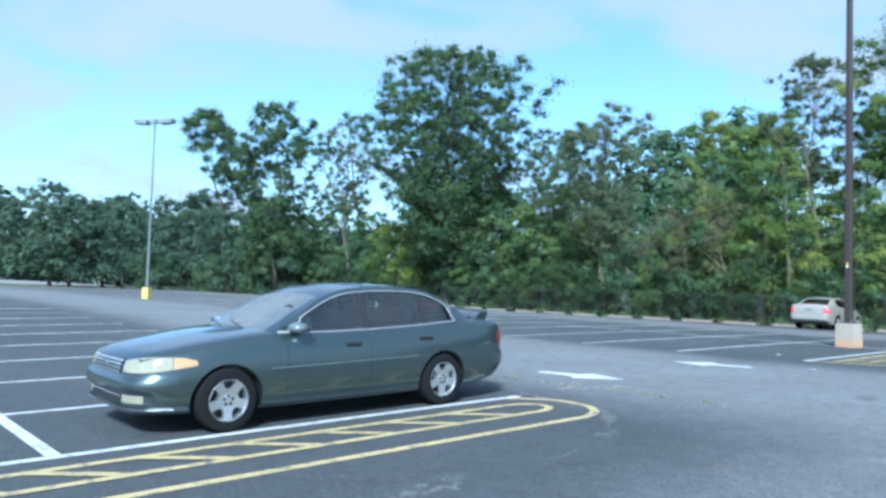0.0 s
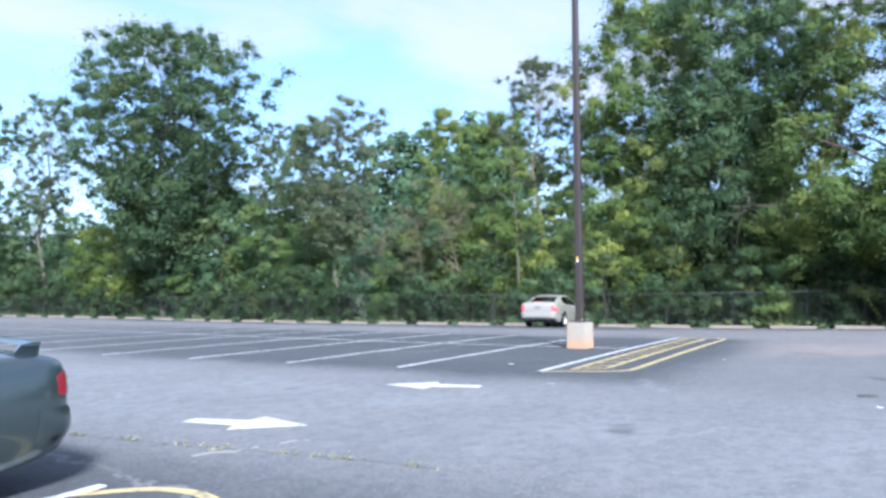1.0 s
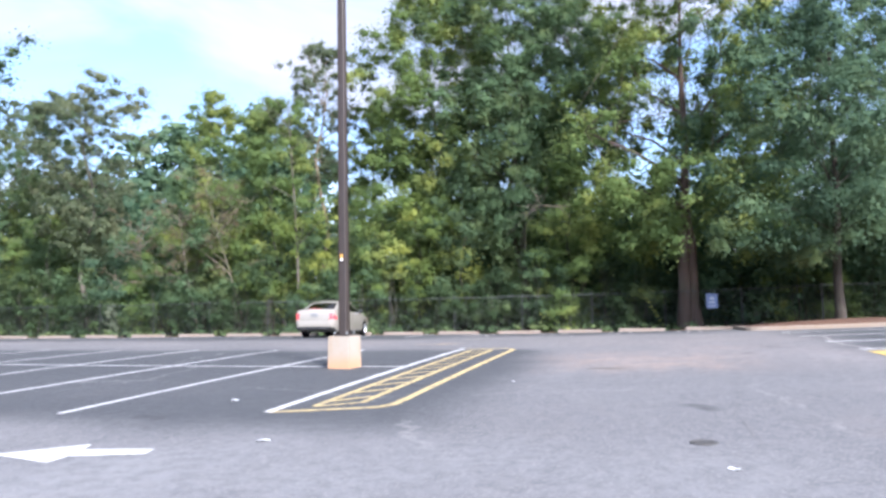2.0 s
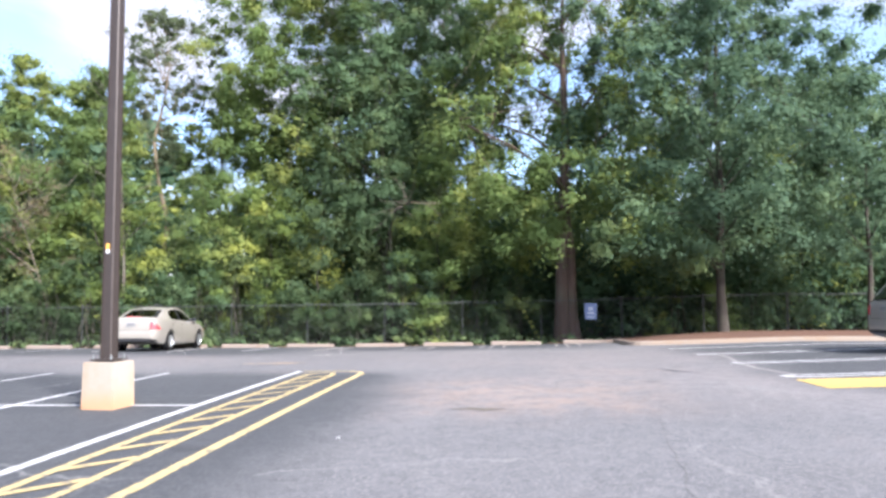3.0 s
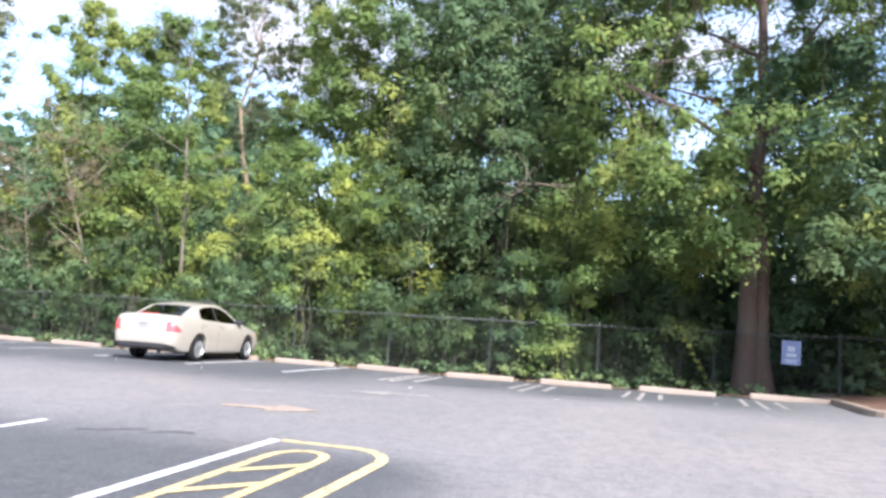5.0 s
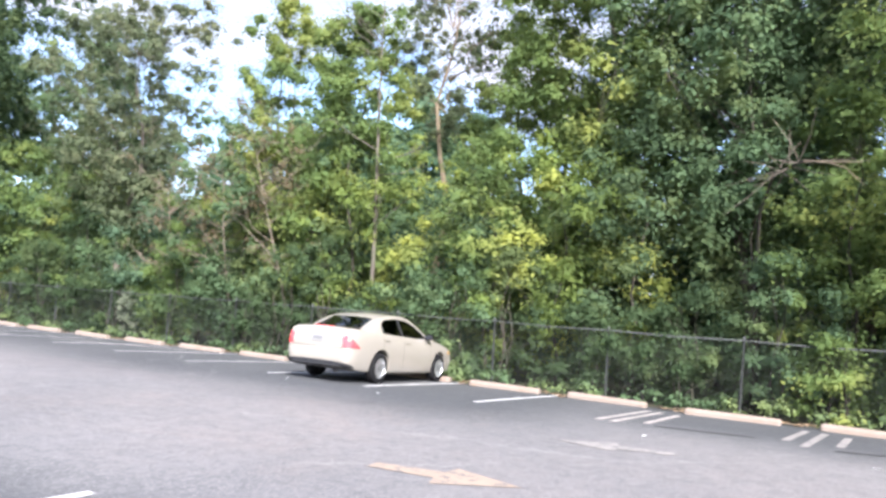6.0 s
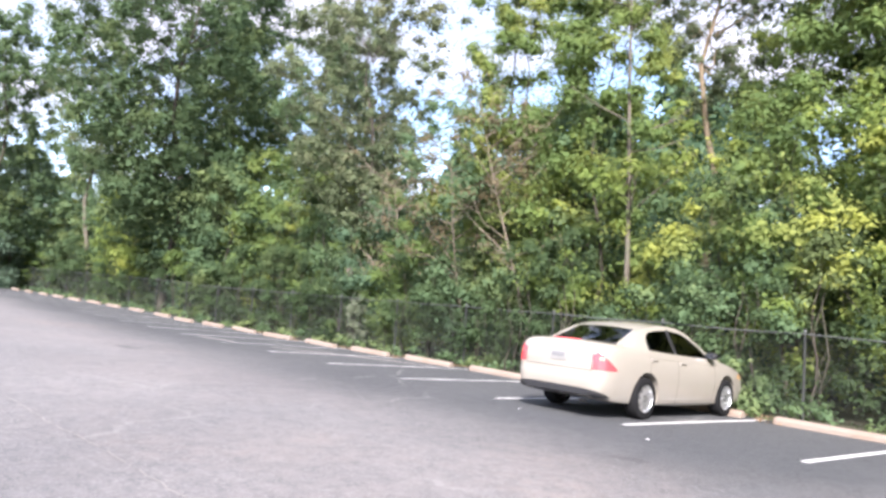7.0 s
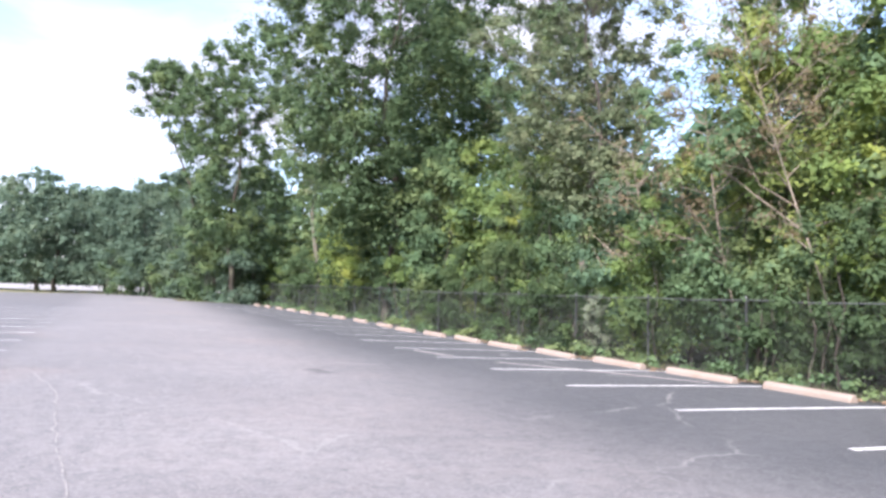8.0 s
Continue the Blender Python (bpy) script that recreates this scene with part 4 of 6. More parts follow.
far_woods("woods", [(49.5 + tree_rng.uniform(-1.5, 5) + edge_shift(y), y, tree_rng.uniform(6, 8.5), 2.6) for y in np.arange(-40, 84, 1.4)], 7, LEAF_DARK, 0.42, 66000, "dense dark woods behind the first trees")
far_woods("woods", [(60 + tree_rng.uniform(-3, 8) + edge_shift(y), y, tree_rng.uniform(8, 10.5) * (1.3 if 24 < y < 70 else 1.0), 4.0) for y in np.arange(-60, 110, 2.0)], 10, LEAF_DARK, 0.95, 42000, "closed dark woods far behind the fence")
far_woods("woods", [(44.5 + tree_rng.uniform(-1.5, 3), y, tree_rng.uniform(5, 6.5), 2.2) for y in np.arange(-34, 5, 1.1)], 9, LEAF_DARK, 0.28, 52000, "dark thicket behind the mulch bed")
far_woods("woods", [(x, 158 + tree_rng.uniform(-3, 16) + 0.1 * abs(x), tree_rng.uniform(12.5, 18.0), 6.0) for x in np.arange(-120, 95, 2.6)], 8, LEAF_HAZED, 1.5, 60000, "distant dark tree line beyond the road")

far_woods("woods", [(49.0 + tree_rng.uniform(-1, 2.5), y, tree_rng.uniform(11, 15.5) * (0.42 if 0.9 < y < 5.4 else 1.0), 2.6) for y in np.arange(-24, 15, 1.6)], 12, LEAF_DARK, 0.36, 95000, "closed woods behind the fence trees")
# the wooded corner at the far end of the fence
for i, (x, y, h) in enumerate(((36.4, 67.5, 10.0), (34.2, 72.5, 11.0), (31.6, 75.0, 10.5), (29.2, 78.5, 9.5), (26.6, 82.0, 9.0), (33.0, 80.0, 10.0))):
    make_tree("tree", x, y, h, 3.1, 0.7, 12000, 0.23, LEAF_HAZED, BARK_BROWN, 760 + i, "dense dark green understorey tree", 6, 0.04, group="understorey trees", clump=1.1)
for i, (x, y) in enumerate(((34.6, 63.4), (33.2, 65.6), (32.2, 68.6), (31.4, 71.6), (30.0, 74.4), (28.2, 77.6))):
    make_tree("shrub", x, y, 3.6 + 0.3 * (i % 3), 2.1, 0.1, 5000, 0.2, LEAF_OLIVE if i % 2 else LEAF_HAZED, BARK_BROWN, 790 + i, "low dense shrub at the foot of the corner trees", 4, 0.02, trunk=0.05, group="shrubs at the wooded corner", clump=0.9, category="shrub", stems=3)
corner = sheet("ground_corner", steps_between((31.0, 46.0, 8)), steps_between((62.8, 97.0, 13)), FOREST_FLOOR, -0.02, 0.1)
tagged(corner, "dark leaf-strewn earth at the wooded corner", "ground", kind="structure")

# the bluish leaf colour gives these far treetops their haze
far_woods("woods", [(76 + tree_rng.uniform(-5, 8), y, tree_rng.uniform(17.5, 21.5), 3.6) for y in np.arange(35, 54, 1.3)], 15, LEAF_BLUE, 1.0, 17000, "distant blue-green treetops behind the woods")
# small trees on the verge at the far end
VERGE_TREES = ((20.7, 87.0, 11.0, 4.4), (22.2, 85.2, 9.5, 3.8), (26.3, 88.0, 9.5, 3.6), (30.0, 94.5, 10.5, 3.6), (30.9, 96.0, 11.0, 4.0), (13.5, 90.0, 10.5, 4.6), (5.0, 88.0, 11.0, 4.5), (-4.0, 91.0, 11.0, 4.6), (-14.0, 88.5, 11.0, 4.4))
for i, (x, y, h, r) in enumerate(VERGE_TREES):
    make_tree("tree", x, y, h, r, 1.2, 9000, 0.32, LEAF_HAZED, BARK_BROWN, 700 + i, "broad dark tree with low boughs on the far grass verge", 6, 0.04, trunk=0.2, group="verge trees", clump=1.1)

weed_rng = np.random.default_rng(77)
weed_spots = []
for y in np.arange(-1.0, 62.0, 0.33):
    wx = 39.55 + edge_shift(y) + weed_rng.uniform(-0.45, 0.3)
    wy = y + weed_rng.uniform(-0.2, 0.2)
    weed_spots.append(np.array([wx, wy, ground_z(wx, wy) + weed_rng.uniform(0.03, 0.28)]))
weed_verts = leaf_cloud(weed_rng, weed_spots, np.full(len(weed_spots), 0.26), 9000, 0.10)
weeds = new("weeds", arrays_mesh("weeds", weed_verts, np.arange(len(weed_verts)).reshape(-1, 4), LEAF_MID))
tagged(weeds, "low green weeds along the foot of the fence", "weeds", kind="stuff")

# tufts of parched grass in the open joint
tuft_spots = []
for y in np.concatenate([weed_rng.normal(c, 0.10, 9) for c in (8.2, 7.55, 7.1, 6.4, 6.0, 5.7, 5.1, 8.9)]):
    wx = float(np.interp(y, [q[1] for q in JOINT][::-1], [q[0] for q in JOINT][::-1])) + weed_rng.normal(0, 0.04)
    tuft_spots.append(np.array([wx, y, ground_z(wx, y) + 0.012]))
tuft_verts = leaf_cloud(weed_rng, tuft_spots, np.full(len(tuft_spots), 0.05), 420, 0.036, 0.0, 3)
tufts = new("joint_weeds", arrays_mesh("joint_weeds", tuft_verts, np.arange(len(tuft_verts)).reshape(-1, 3), PARCHED))
tagged(tufts, "parched pale grass tufts in an open joint", "weeds", kind="stuff")

# dry leaves and grit blown against the wheel stops
litter_spots = []
for y in np.arange(-0.5, 34.0, 0.28):
    wx, wy = 38.85 + edge_shift(y) + weed_rng.uniform(-0.45, 0.5), y + weed_rng.uniform(-0.2, 0.2)
    litter_spots.append(np.array([wx, wy, ground_z(wx, wy) + 0.02]))
litter_verts = leaf_cloud(weed_rng, litter_spots, np.full(len(litter_spots), 0.2), 7000, 0.075)
litter_verts[:, 2] = np.array([ground_z(q[0], q[1]) for q in litter_verts]) + 0.006 + 0.03 * weed_rng.random(len(litter_verts))
litter = new("leaf_litter", arrays_mesh("leaf_litter", litter_verts, np.arange(len(litter_verts)).reshape(-1, 4), LITTER))
tagged(litter, "dry brown leaves blown along the foot of the fence", "leaf litter", kind="stuff")

# the trees by the planted island
make_tree("tree", 40.30, 0.20, 17.5, 4.8, 3.0, 64000, 0.14, LEAF_FRESH, BARK_RED, 41, "tall tree with a thick reddish brown twin trunk beside the fence", 11, 0.14, trunk=0.46, clump=0.95, sway=0.004, stems=2, bare=((6.9, 13.0, -1.2, 1.2, 0.6), (6.9, 9.2, 1.3, 2.7, 9.0)),
          bough_leaf=LEAF_FRESH, boughs=((-1.3, 3.3, 5.8, 0.65), (-1.4, 2.4, 5.7, 0.7), (-1.5, 1.3, 5.5, 0.75), (-1.3, 0.6, 4.6, 0.6), (-1.0, -0.2, 8.3, 0.65), (-1.1, -1.0, 8.7, 0.6), (-1.5, 1.0, 6.3, 0.6), (-1.2, 1.4, 4.3, 0.55)))
make_tree("tree", 38.6, -5.2, 14.5, 5.0, 2.5, 105000, 0.14, LEAF_BLUE, BARK_BROWN, 42, "broad green tree standing in the mulch bed", 11, 0.0, trunk=0.19, clump=1.0, foot=0.15, sway=0.006,
          bough_leaf=LEAF_MID, boughs=((-1.6, 4.3, 3.8, 0.6), (-1.6, 3.6, 3.5, 0.7), (-1.7, 2.5, 3.35, 0.7), (-1.6, 1.6, 2.9, 0.6), (-1.5, 3.0, 4.2, 0.7), (-1.6, 1.3, 2.6, 0.45), (-1.4, -1.0, 3.7, 0.6)))
make_tree("tree", 39.2, -10.6, 8.5, 3.4, 2.6, 16000, 0.13, LEAF_BLUE, BARK_BROWN, 43, "smaller dark green tree at the far end of the mulch bed", 9, 0.1, trunk=0.13, clump=0.8, foot=0.15, sway=0.006)


def bare_tree(x, y, h, lean, radius, seed, wood, label, twigs=14, dry=0):
    """A dead stem with a few broken limbs and bare twigs."""
    rng = np.random.default_rng(seed)
    root = empty("dead_tree", pose(x, y, ground_z(x, y) - 0.05), label, "dead tree")
    line = [np.array([lean[0] * f + 0.12 * math.sin(5 * f + seed), lean[1] * f + 0.12 * math.cos(4 * f + seed), h * f - 0.2 * (f == 0)]) for f in np.linspace(0, 1, 8)]
    bm = bmesh.new()
    bm_tube(bm, line, [radius * (1 - 0.82 * k / 7) for k in range(8)], 8)
    part("trunk", bm, wood, root, smooth=60)
    tips = []
    for k in range(twigs):
        f = rng.uniform(0.35, 0.98)
        i = min(6, int(f * 7))
        p = line[i] + (line[i + 1] - line[i]) * (f * 7 - i)
        a, ln = rng.random() * 6.283, rng.uniform(0.6, 2.2) * (1.25 - 0.6 * f)
        way = np.array([math.cos(a), math.sin(a), rng.uniform(0.2, 0.9)])
        q = p + way * ln * 0.5 + rng.normal(size=3) * 0.1
        e = p + way * ln + np.array([0, 0, rng.uniform(-0.2, 0.3)])
        r = radius * 0.30 * (1.1 - f)
        bm = bmesh.new()
        bm_tube(bm, [p, q, e], [r + 0.012, r * 0.6 + 0.009, 0.006], 5)
        for _ in range(3):
            s = q + (e - q) * rng.random()
            bm_tube(bm, [s, s + rng.normal(size=3) * 0.22 + way * 0.25, s + rng.normal(size=3) * 0.3 + way * 0.5], [0.009, 0.007, 0.004], 4)
        part("limb", bm, wood, root, smooth=60)
        tips.append(e)
    if dry:
        scraps = leaf_cloud(rng, tips, np.full(len(tips), 0.5), dry, 0.11, 0.0, 3)
        leaves = new("dry_leaves", arrays_mesh("dry_leaves", scraps, np.arange(len(scraps)).reshape(-1, 3), DRY_LEAF))
        leaves.parent = root
    return root


vine = empty("vine", pose(39.72, 2.25, ground_z(39.7, 2.2)), "leafy green vine slanting down the fence", "vine")
vine_line = [np.array([0.02 * math.sin(k), -1.0 * k / 9, 1.70 - 1.65 * (k / 9) ** 1.1]) for k in range(10)]
bm = bmesh.new()
bm_tube(bm, vine_line, [0.012] * 10, 5)
part("stem", bm, BARK_BROWN, vine, smooth=60)
vine_leaves = leaf_cloud(np.random.default_rng(31), vine_line, np.linspace(0.13, 0.06, 10), 300, 0.085)
leaves = new("leaves", arrays_mesh("leaves", vine_leaves, np.arange(len(vine_leaves)).reshape(-1, 4), LEAF_FRESH))
leaves.parent = vine


bare_tree(41.3, 21.7, 7.8, (-1.4, 1.4), 0.034, 8, BARK_BARE, "pale dead tree with a bleached stem and bare twigs", 28, 1500)
bare_tree(41.2, 24.4, 6.6, (-0.8, 0.5), 0.045, 9, BARK_BARE, "thin dead sapling full of bare twigs", 28, 1500)
bare_tree(41.0, 27.4, 5.7, (-1.2, -0.5), 0.045, 12, BARK_BARE, "low dead sapling with a fan of bare twigs", 28, 700)
bare_tree(42.6, 19.8, 8.8, (0.0, 5.0), 0.12, 16, BARK_GREY, "leaning dead tree with bare limbs", 14)
bare_tree(41.6, 18.9, 12.2, (0.2, 0.5), 0.09, 14, BARK_GREY, "bare grey stem rising above the leaves", 14)


def snapped_tree(x, y):
    """A dead stem bent over at its top, with pale twigs and two leafy strands hanging from it."""
    rng = np.random.default_rng(17)
    root = empty("dead_tree", pose(x, y, ground_z(x, y) - 0.05), "dead bent tree with a pale broken limb and hanging vines", "dead tree")
    line = [np.array(p) for p in ((0, 0, 0), (-0.2, 0.1, 2.4), (-0.9, 0.0, 4.9), (-2.6, -0.5, 5.55), (-3.1, -1.15, 5.75), (-3.3, -1.6, 5.66), (-3.4, -2.3, 5.62))]
    bm = bmesh.new()
    bm_tube(bm, line[:5], [0.055, 0.048, 0.04, 0.032, 0.026], 7)
    part("trunk", bm, BARK_BROWN, root, smooth=60)
    bm = bmesh.new()
    bm_tube(bm, line[4:], [0.026, 0.022, 0.010], 6)
    bm_tube(bm, [line[5], line[5] + np.array([-0.02, -0.35, -0.12]), line[5] + np.array([0.0, -0.72, -0.5])], [0.014, 0.012, 0.006], 5)
    part("broken_limb", bm, BARK_PALE, root, "pale limb stripped of its bark", 60)
    for k in range(16):
        p = line[3] + (line[4] - line[3]) * rng.random()
        way = np.array([rng.uniform(-0.3, 0.3), rng.uniform(-0.9, 1.0), rng.uniform(-0.35, 0.6)])
        way *= rng.uniform(0.7, 1.5) / np.linalg.norm(way)
        bm = bmesh.new()
        bm_tube(bm, [p, p + way * 0.5 + rng.normal(size=3) * 0.06, p + way], [0.012, 0.009, 0.004], 4)
        part("twig", bm, BARK_BARE, root, smooth=60)
    for top, drop in ((np.array([-2.6, -0.35, 5.5]), 0.8), (np.array([-2.95, -0.9, 5.65]), 1.0)):
        hang = [top + np.array([0.02 * math.sin(2 * k), 0.03 * math.cos(k), -drop * k / 6]) for k in range(7)]
        bm = bmesh.new()
        bm_tube(bm, hang, [0.005] * 7, 4)
        strand = part("vine_strand", bm, BARK_BROWN, root, smooth=60)
        cloud = leaf_cloud(rng, hang, np.full(7, 0.06), 110, 0.07)
        tuft = new("leaves", arrays_mesh("leaves", cloud, np.arange(len(cloud)).reshape(-1, 4), LEAF_GOLD))
        tuft.parent = strand


snapped_tree(42.7, 7.4)
bare_tree(44.0, 25.8, 12.8, (0.3, 0.4), 0.10, 21, BARK_GREY, "thin bare treetop above the canopy", 14)


# ---------------------------------------------------------------- lamp posts
def lamp_post(x, y, h, pole, base, label, turn=0.0, base_h=0.62, sticker=True, slim=1.0):
    root = empty("street_lamp", pose(x, y, ground_z(x, y), 0, 0, turn), label, "lamp post")
    bm = bmesh.new()
    w = 0.235 * (0.5 + 0.5 * slim)
    for z0, z1, a, b in ((-0.08, base_h, w * 1.04, w),):
        low = [bm.verts.new((sx * a, sy * a, z0)) for sx, sy in ((-1, -1), (1, -1), (1, 1), (-1, 1))]
        high = [bm.verts.new((sx * b, sy * b, z1)) for sx, sy in ((-1, -1), (1, -1), (1, 1), (-1, 1))]
        for k in range(4):
            bm.faces.new((low[k], low[(k + 1) % 4], high[(k + 1) % 4], high[k]))
        bm.faces.new(high)
        bm.faces.new(low[::-1])
    bmesh.ops.bevel(bm, geom=list(bm.edges), offset=0.015, segments=2, affect="EDGES")
    part("base", bm, base, root, "chipped concrete base")
    bm = bmesh.new()
    bm_box(bm, (0.34, 0.34, 0.02), pose(0, 0, base_h + 0.025), 0.004)
    part("base_plate", bm, pole, root)
    for sx, sy in ((-1, -1), (1, -1), (1, 1), (-1, 1)):
        bm = bmesh.new()
        bm_lathe(bm, [(0.022, 0.0), (0.022, 0.03), (0.012, 0.032), (0.012, 0.06)], pose(sx * 0.135, sy * 0.135, base_h + 0.036), 6)
        part("bolt", bm, GALVANISED, root)
    bm = bmesh.new()
    a, b = 0.088 * slim, 0.055 * slim
    low = [(sx * a, sy * a) for sx, sy in ((-1, -1), (1, -1), (1, 1), (-1, 1))]
    rings = []
    for k in range(5):
        f = k / 4
        s = a + (b - a) * f
        ring = []
        for sx, sy in ((-1, -1), (1, -1), (1, 1), (-1, 1)):
            for ux, uy in ((0.8, 1), (1, 0.8)) if sx * sy > 0 else ((1, 0.8), (0.8, 1)):
                ring.append(bm.verts.new((sx * s * ux, sy * s * uy, base_h + 0.035 + (h - base_h) * f)))
        rings.append(ring)
    for p, q in zip(rings, rings[1:]):
        for k in range(8):
            bm.faces.new((p[k], p[(k + 1) % 8], q[(k + 1) % 8], q[k]))
    bm.faces.new(rings[-1])
    bmesh.ops.recalc_face_normals(bm, faces=bm.faces)
    part("pole", bm, pole, root)
    if sticker:
        bm = bmesh.new()
        bm_box(bm, (0.002, 0.055, 0.075), pose(-0.0845, 0.0, 2.18))
        part("sticker", bm, STICKER, root, "orange warning sticker")
        bm = bmesh.new()
        bm_box(bm, (0.002, 0.055, 0.05), pose(-0.0845, 0.0, 2.11))
        part("sticker", bm, SIGN_WHITE, root, "white number sticker")
    for s in (-1, 1):
        bm = bmesh.new()
        bm_box(bm, (0.06, 0.42, 0.06), pose(0, s * 0.2, h - 0.05), 0.006)
        part("arm", bm, pole, root)
        bm = bmesh.new()
        bm_box(bm, (0.46, 0.80, 0.24), pose(0, s * 0.80, h - 0.02, 4 * s, 0, 0), 0.03)
        head = part("lamp_head", bm, pole, root, "shoebox lamp head")
        bm = bmesh.new()
        bm_box(bm, (0.36, 0.6, 0.012), pose(0, s * 0.80, h - 0.146, 4 * s, 0, 0))
        part("lens", bm, LAMP_CLEAR, head, "pale glass lens")
    bm = bmesh.new()
    bm_box(bm, (0.22, 0.26, 0.24), pose(0, 0, h + 0.0), 0.02)
    part("hub_box", bm, pole, root)
    return root


lamp_post(20.60, 7.99, 11.6, POLE_BROWN, BASE_CONCRETE, "tall dark brown lamp post on a rust-stained concrete base", -8)
lamp_post(15.0, 43.1, 10.1, POLE_GREY, YELLOW_BASE, "distant grey lamp post on a yellow painted base", 35, 0.62, False, 0.62)


# ---------------------------------------------------------------- vehicles
def curve(points, x):
    """A smooth run through (x, value) pairs, ends held."""
    xs = [p[0] for p in points]
    if x <= xs[0]:
        return points[0][1]
    if x >= xs[-1]:
        return points[-1][1]
    k = max(i for i in range(len(xs)) if xs[i] <= x)
    k = min(k, len(xs) - 2)
    f = (x - xs[k]) / (xs[k + 1] - xs[k])

    def slope(i):
        if i == 0 or i == len(xs) - 1:
            j = min(max(i, 1), len(xs) - 1)
            return (points[j][1] - points[j - 1][1]) / (xs[j] - xs[j - 1])
        a = (points[i][1] - points[i - 1][1]) / (xs[i] - xs[i - 1])
        b = (points[i + 1][1] - points[i][1]) / (xs[i + 1] - xs[i])
        return 0 if a * b <= 0 else 2 * a * b / (a + b)
    h = xs[k + 1] - xs[k]
    h00, h10, h01, h11 = 2 * f ** 3 - 3 * f ** 2 + 1, f ** 3 - 2 * f ** 2 + f, -2 * f ** 3 + 3 * f ** 2, f ** 3 - f ** 2
    return h00 * points[k][1] + h10 * h * slope(k) + h01 * points[k + 1][1] + h11 * h * slope(k + 1)


def carved(bm, cutters):
    """The mesh with cylinders (centre, radius, depth) taken out along y."""
    mesh = bpy.data.meshes.new("shell")
    bm.to_mesh(mesh)
    ob = new("shell", mesh)
    tools = []
    for centre, r, depth in cutters:
        cb = bmesh.new()
        bm_lathe(cb, [(r, -depth / 2), (r, depth / 2)], pose(*centre, 90, 0, 0), 40)
        bmesh.ops.recalc_face_normals(cb, faces=cb.faces)
        cm = bpy.data.meshes.new("cutter")
        cb.to_mesh(cm)
        cb.free()
        co = new("cutter", cm)
        mod = ob.modifiers.new("arch", "BOOLEAN")
        mod.operation, mod.solver, mod.object = "DIFFERENCE", "EXACT", co
        tools.append(co)
    graph = bpy.context.evaluated_depsgraph_get()
    done = bpy.data.meshes.new_from_object(ob.evaluated_get(graph))
    for o in (ob, *tools):
        bpy.data.objects.remove(o)
    out = bmesh.new()
    out.from_mesh(done)
    bm.free()
    return out


def make_wheel(parent, x, y, side, r, spokes, spoke_w, stretch):
    """side: +1 for the left of the car, -1 for its right; the face looks outwards."""
    hub = empty("wheel", Matrix())
    hub.parent = parent
    hub.matrix_basis = Matrix.Translation((x, y, r / stretch)) @ Matrix.Diagonal((1, 1, 1 / stretch, 1)) @ pose(0, 0, 0, -90 * side, 0, 0)
    bm = bmesh.new()
    w = 0.105
    bm_lathe(bm, [(r * 0.66, -w), (r * 0.80, -w - 0.006), (r * 0.95, -w * 0.9), (r, -w * 0.6), (r, w * 0.6), (r * 0.95, w * 0.9), (r * 0.80, w + 0.006), (r * 0.66, w)], steps=40, close=False)
    part("tyre", bm, RUBBER, hub, "black rubber tyre", 35)
    bm = bmesh.new()
    bm_lathe(bm, [(r * 0.66, -w), (r * 0.66, w * 0.94), (r * 0.635, w * 0.98), (r * 0.61, w * 0.86), (r * 0.58, -w * 0.2)], steps=40, close=False)
    for k in range(spokes):
        a = 2 * math.pi * k / spokes + 0.3
        for s0, s1, w0, w1, z0, z1 in ((0.08, 0.64, spoke_w[0], spoke_w[1], 0.72, 0.88),):
            m = pose(0, 0, 0, 0, 0, math.degrees(a))
            pts = [(r * s0, -w0), (r * 0.38, -w1 * 0.86), (r * s1, -w1), (r * s1, w1), (r * 0.38, w1 * 0.86), (r * s0, w0)]
            hts = [z0, z0 + 0.12, z1, z1, z0 + 0.12, z0]
            top = [bm.verts.new(m @ Vector((px, py, w * hz))) for (px, py), hz in zip(pts, hts)]
            low = [bm.verts.new(m @ Vector((px, py * 1.1, w * hz - 0.035))) for (px, py), hz in zip(pts, hts)]
            bm.faces.new(top)
            for i in range(6):
                bm.faces.new((low[i], low[(i + 1) % 6], top[(i + 1) % 6], top[i]))
    bm_lathe(bm, [(r * 0.20, w * 0.3), (r * 0.19, w * 0.78), (r * 0.10, w * 0.82), (0.005, w * 0.83)], steps=20)
    rim = part("rim", bm, ALLOY, hub, "silver alloy rim", 40)
    for k in range(5):
        a = 2 * math.pi * (k + 0.5) / 5 + 0.3
        bm = bmesh.new()
        bm_lathe(bm, [(0.016, w * 0.7), (0.016, w * 0.86), (0.008, w * 0.88)], pose(r * 0.135 * math.cos(a), r * 0.135 * math.sin(a), 0), 6)
        part("wheel_nut", bm, TRIM_BLACK, rim)
    bm = bmesh.new()
    bm_lathe(bm, [(r * 0.6, -w * 0.3), (r * 0.6, w * 0.1), (0.02, w * 0.1)], steps=28)
    part("brake_drum", bm, TRIM_BLACK, hub, smooth=40)
    return hub


def bmesh_patch(rows):
    """A sheet from rows of points."""
    bm = bmesh.new()
    grid = [[bm.verts.new(p) for p in row] for row in rows]
    for a, b in zip(grid, grid[1:]):
        for k in range(len(a) - 1):
            bm.faces.new((a[k], a[k + 1], b[k + 1], b[k]))
    return bm


def facing(bm, way):
    """Turns a sheet's faces so that they look along way."""
    bm.normal_update()
    total = Vector((0, 0, 0))
    for f in bm.faces:
        total += f.normal * f.calc_area()
    if total.dot(Vector(way)) < 0:
        bmesh.ops.reverse_faces(bm, faces=bm.faces)
    return bm


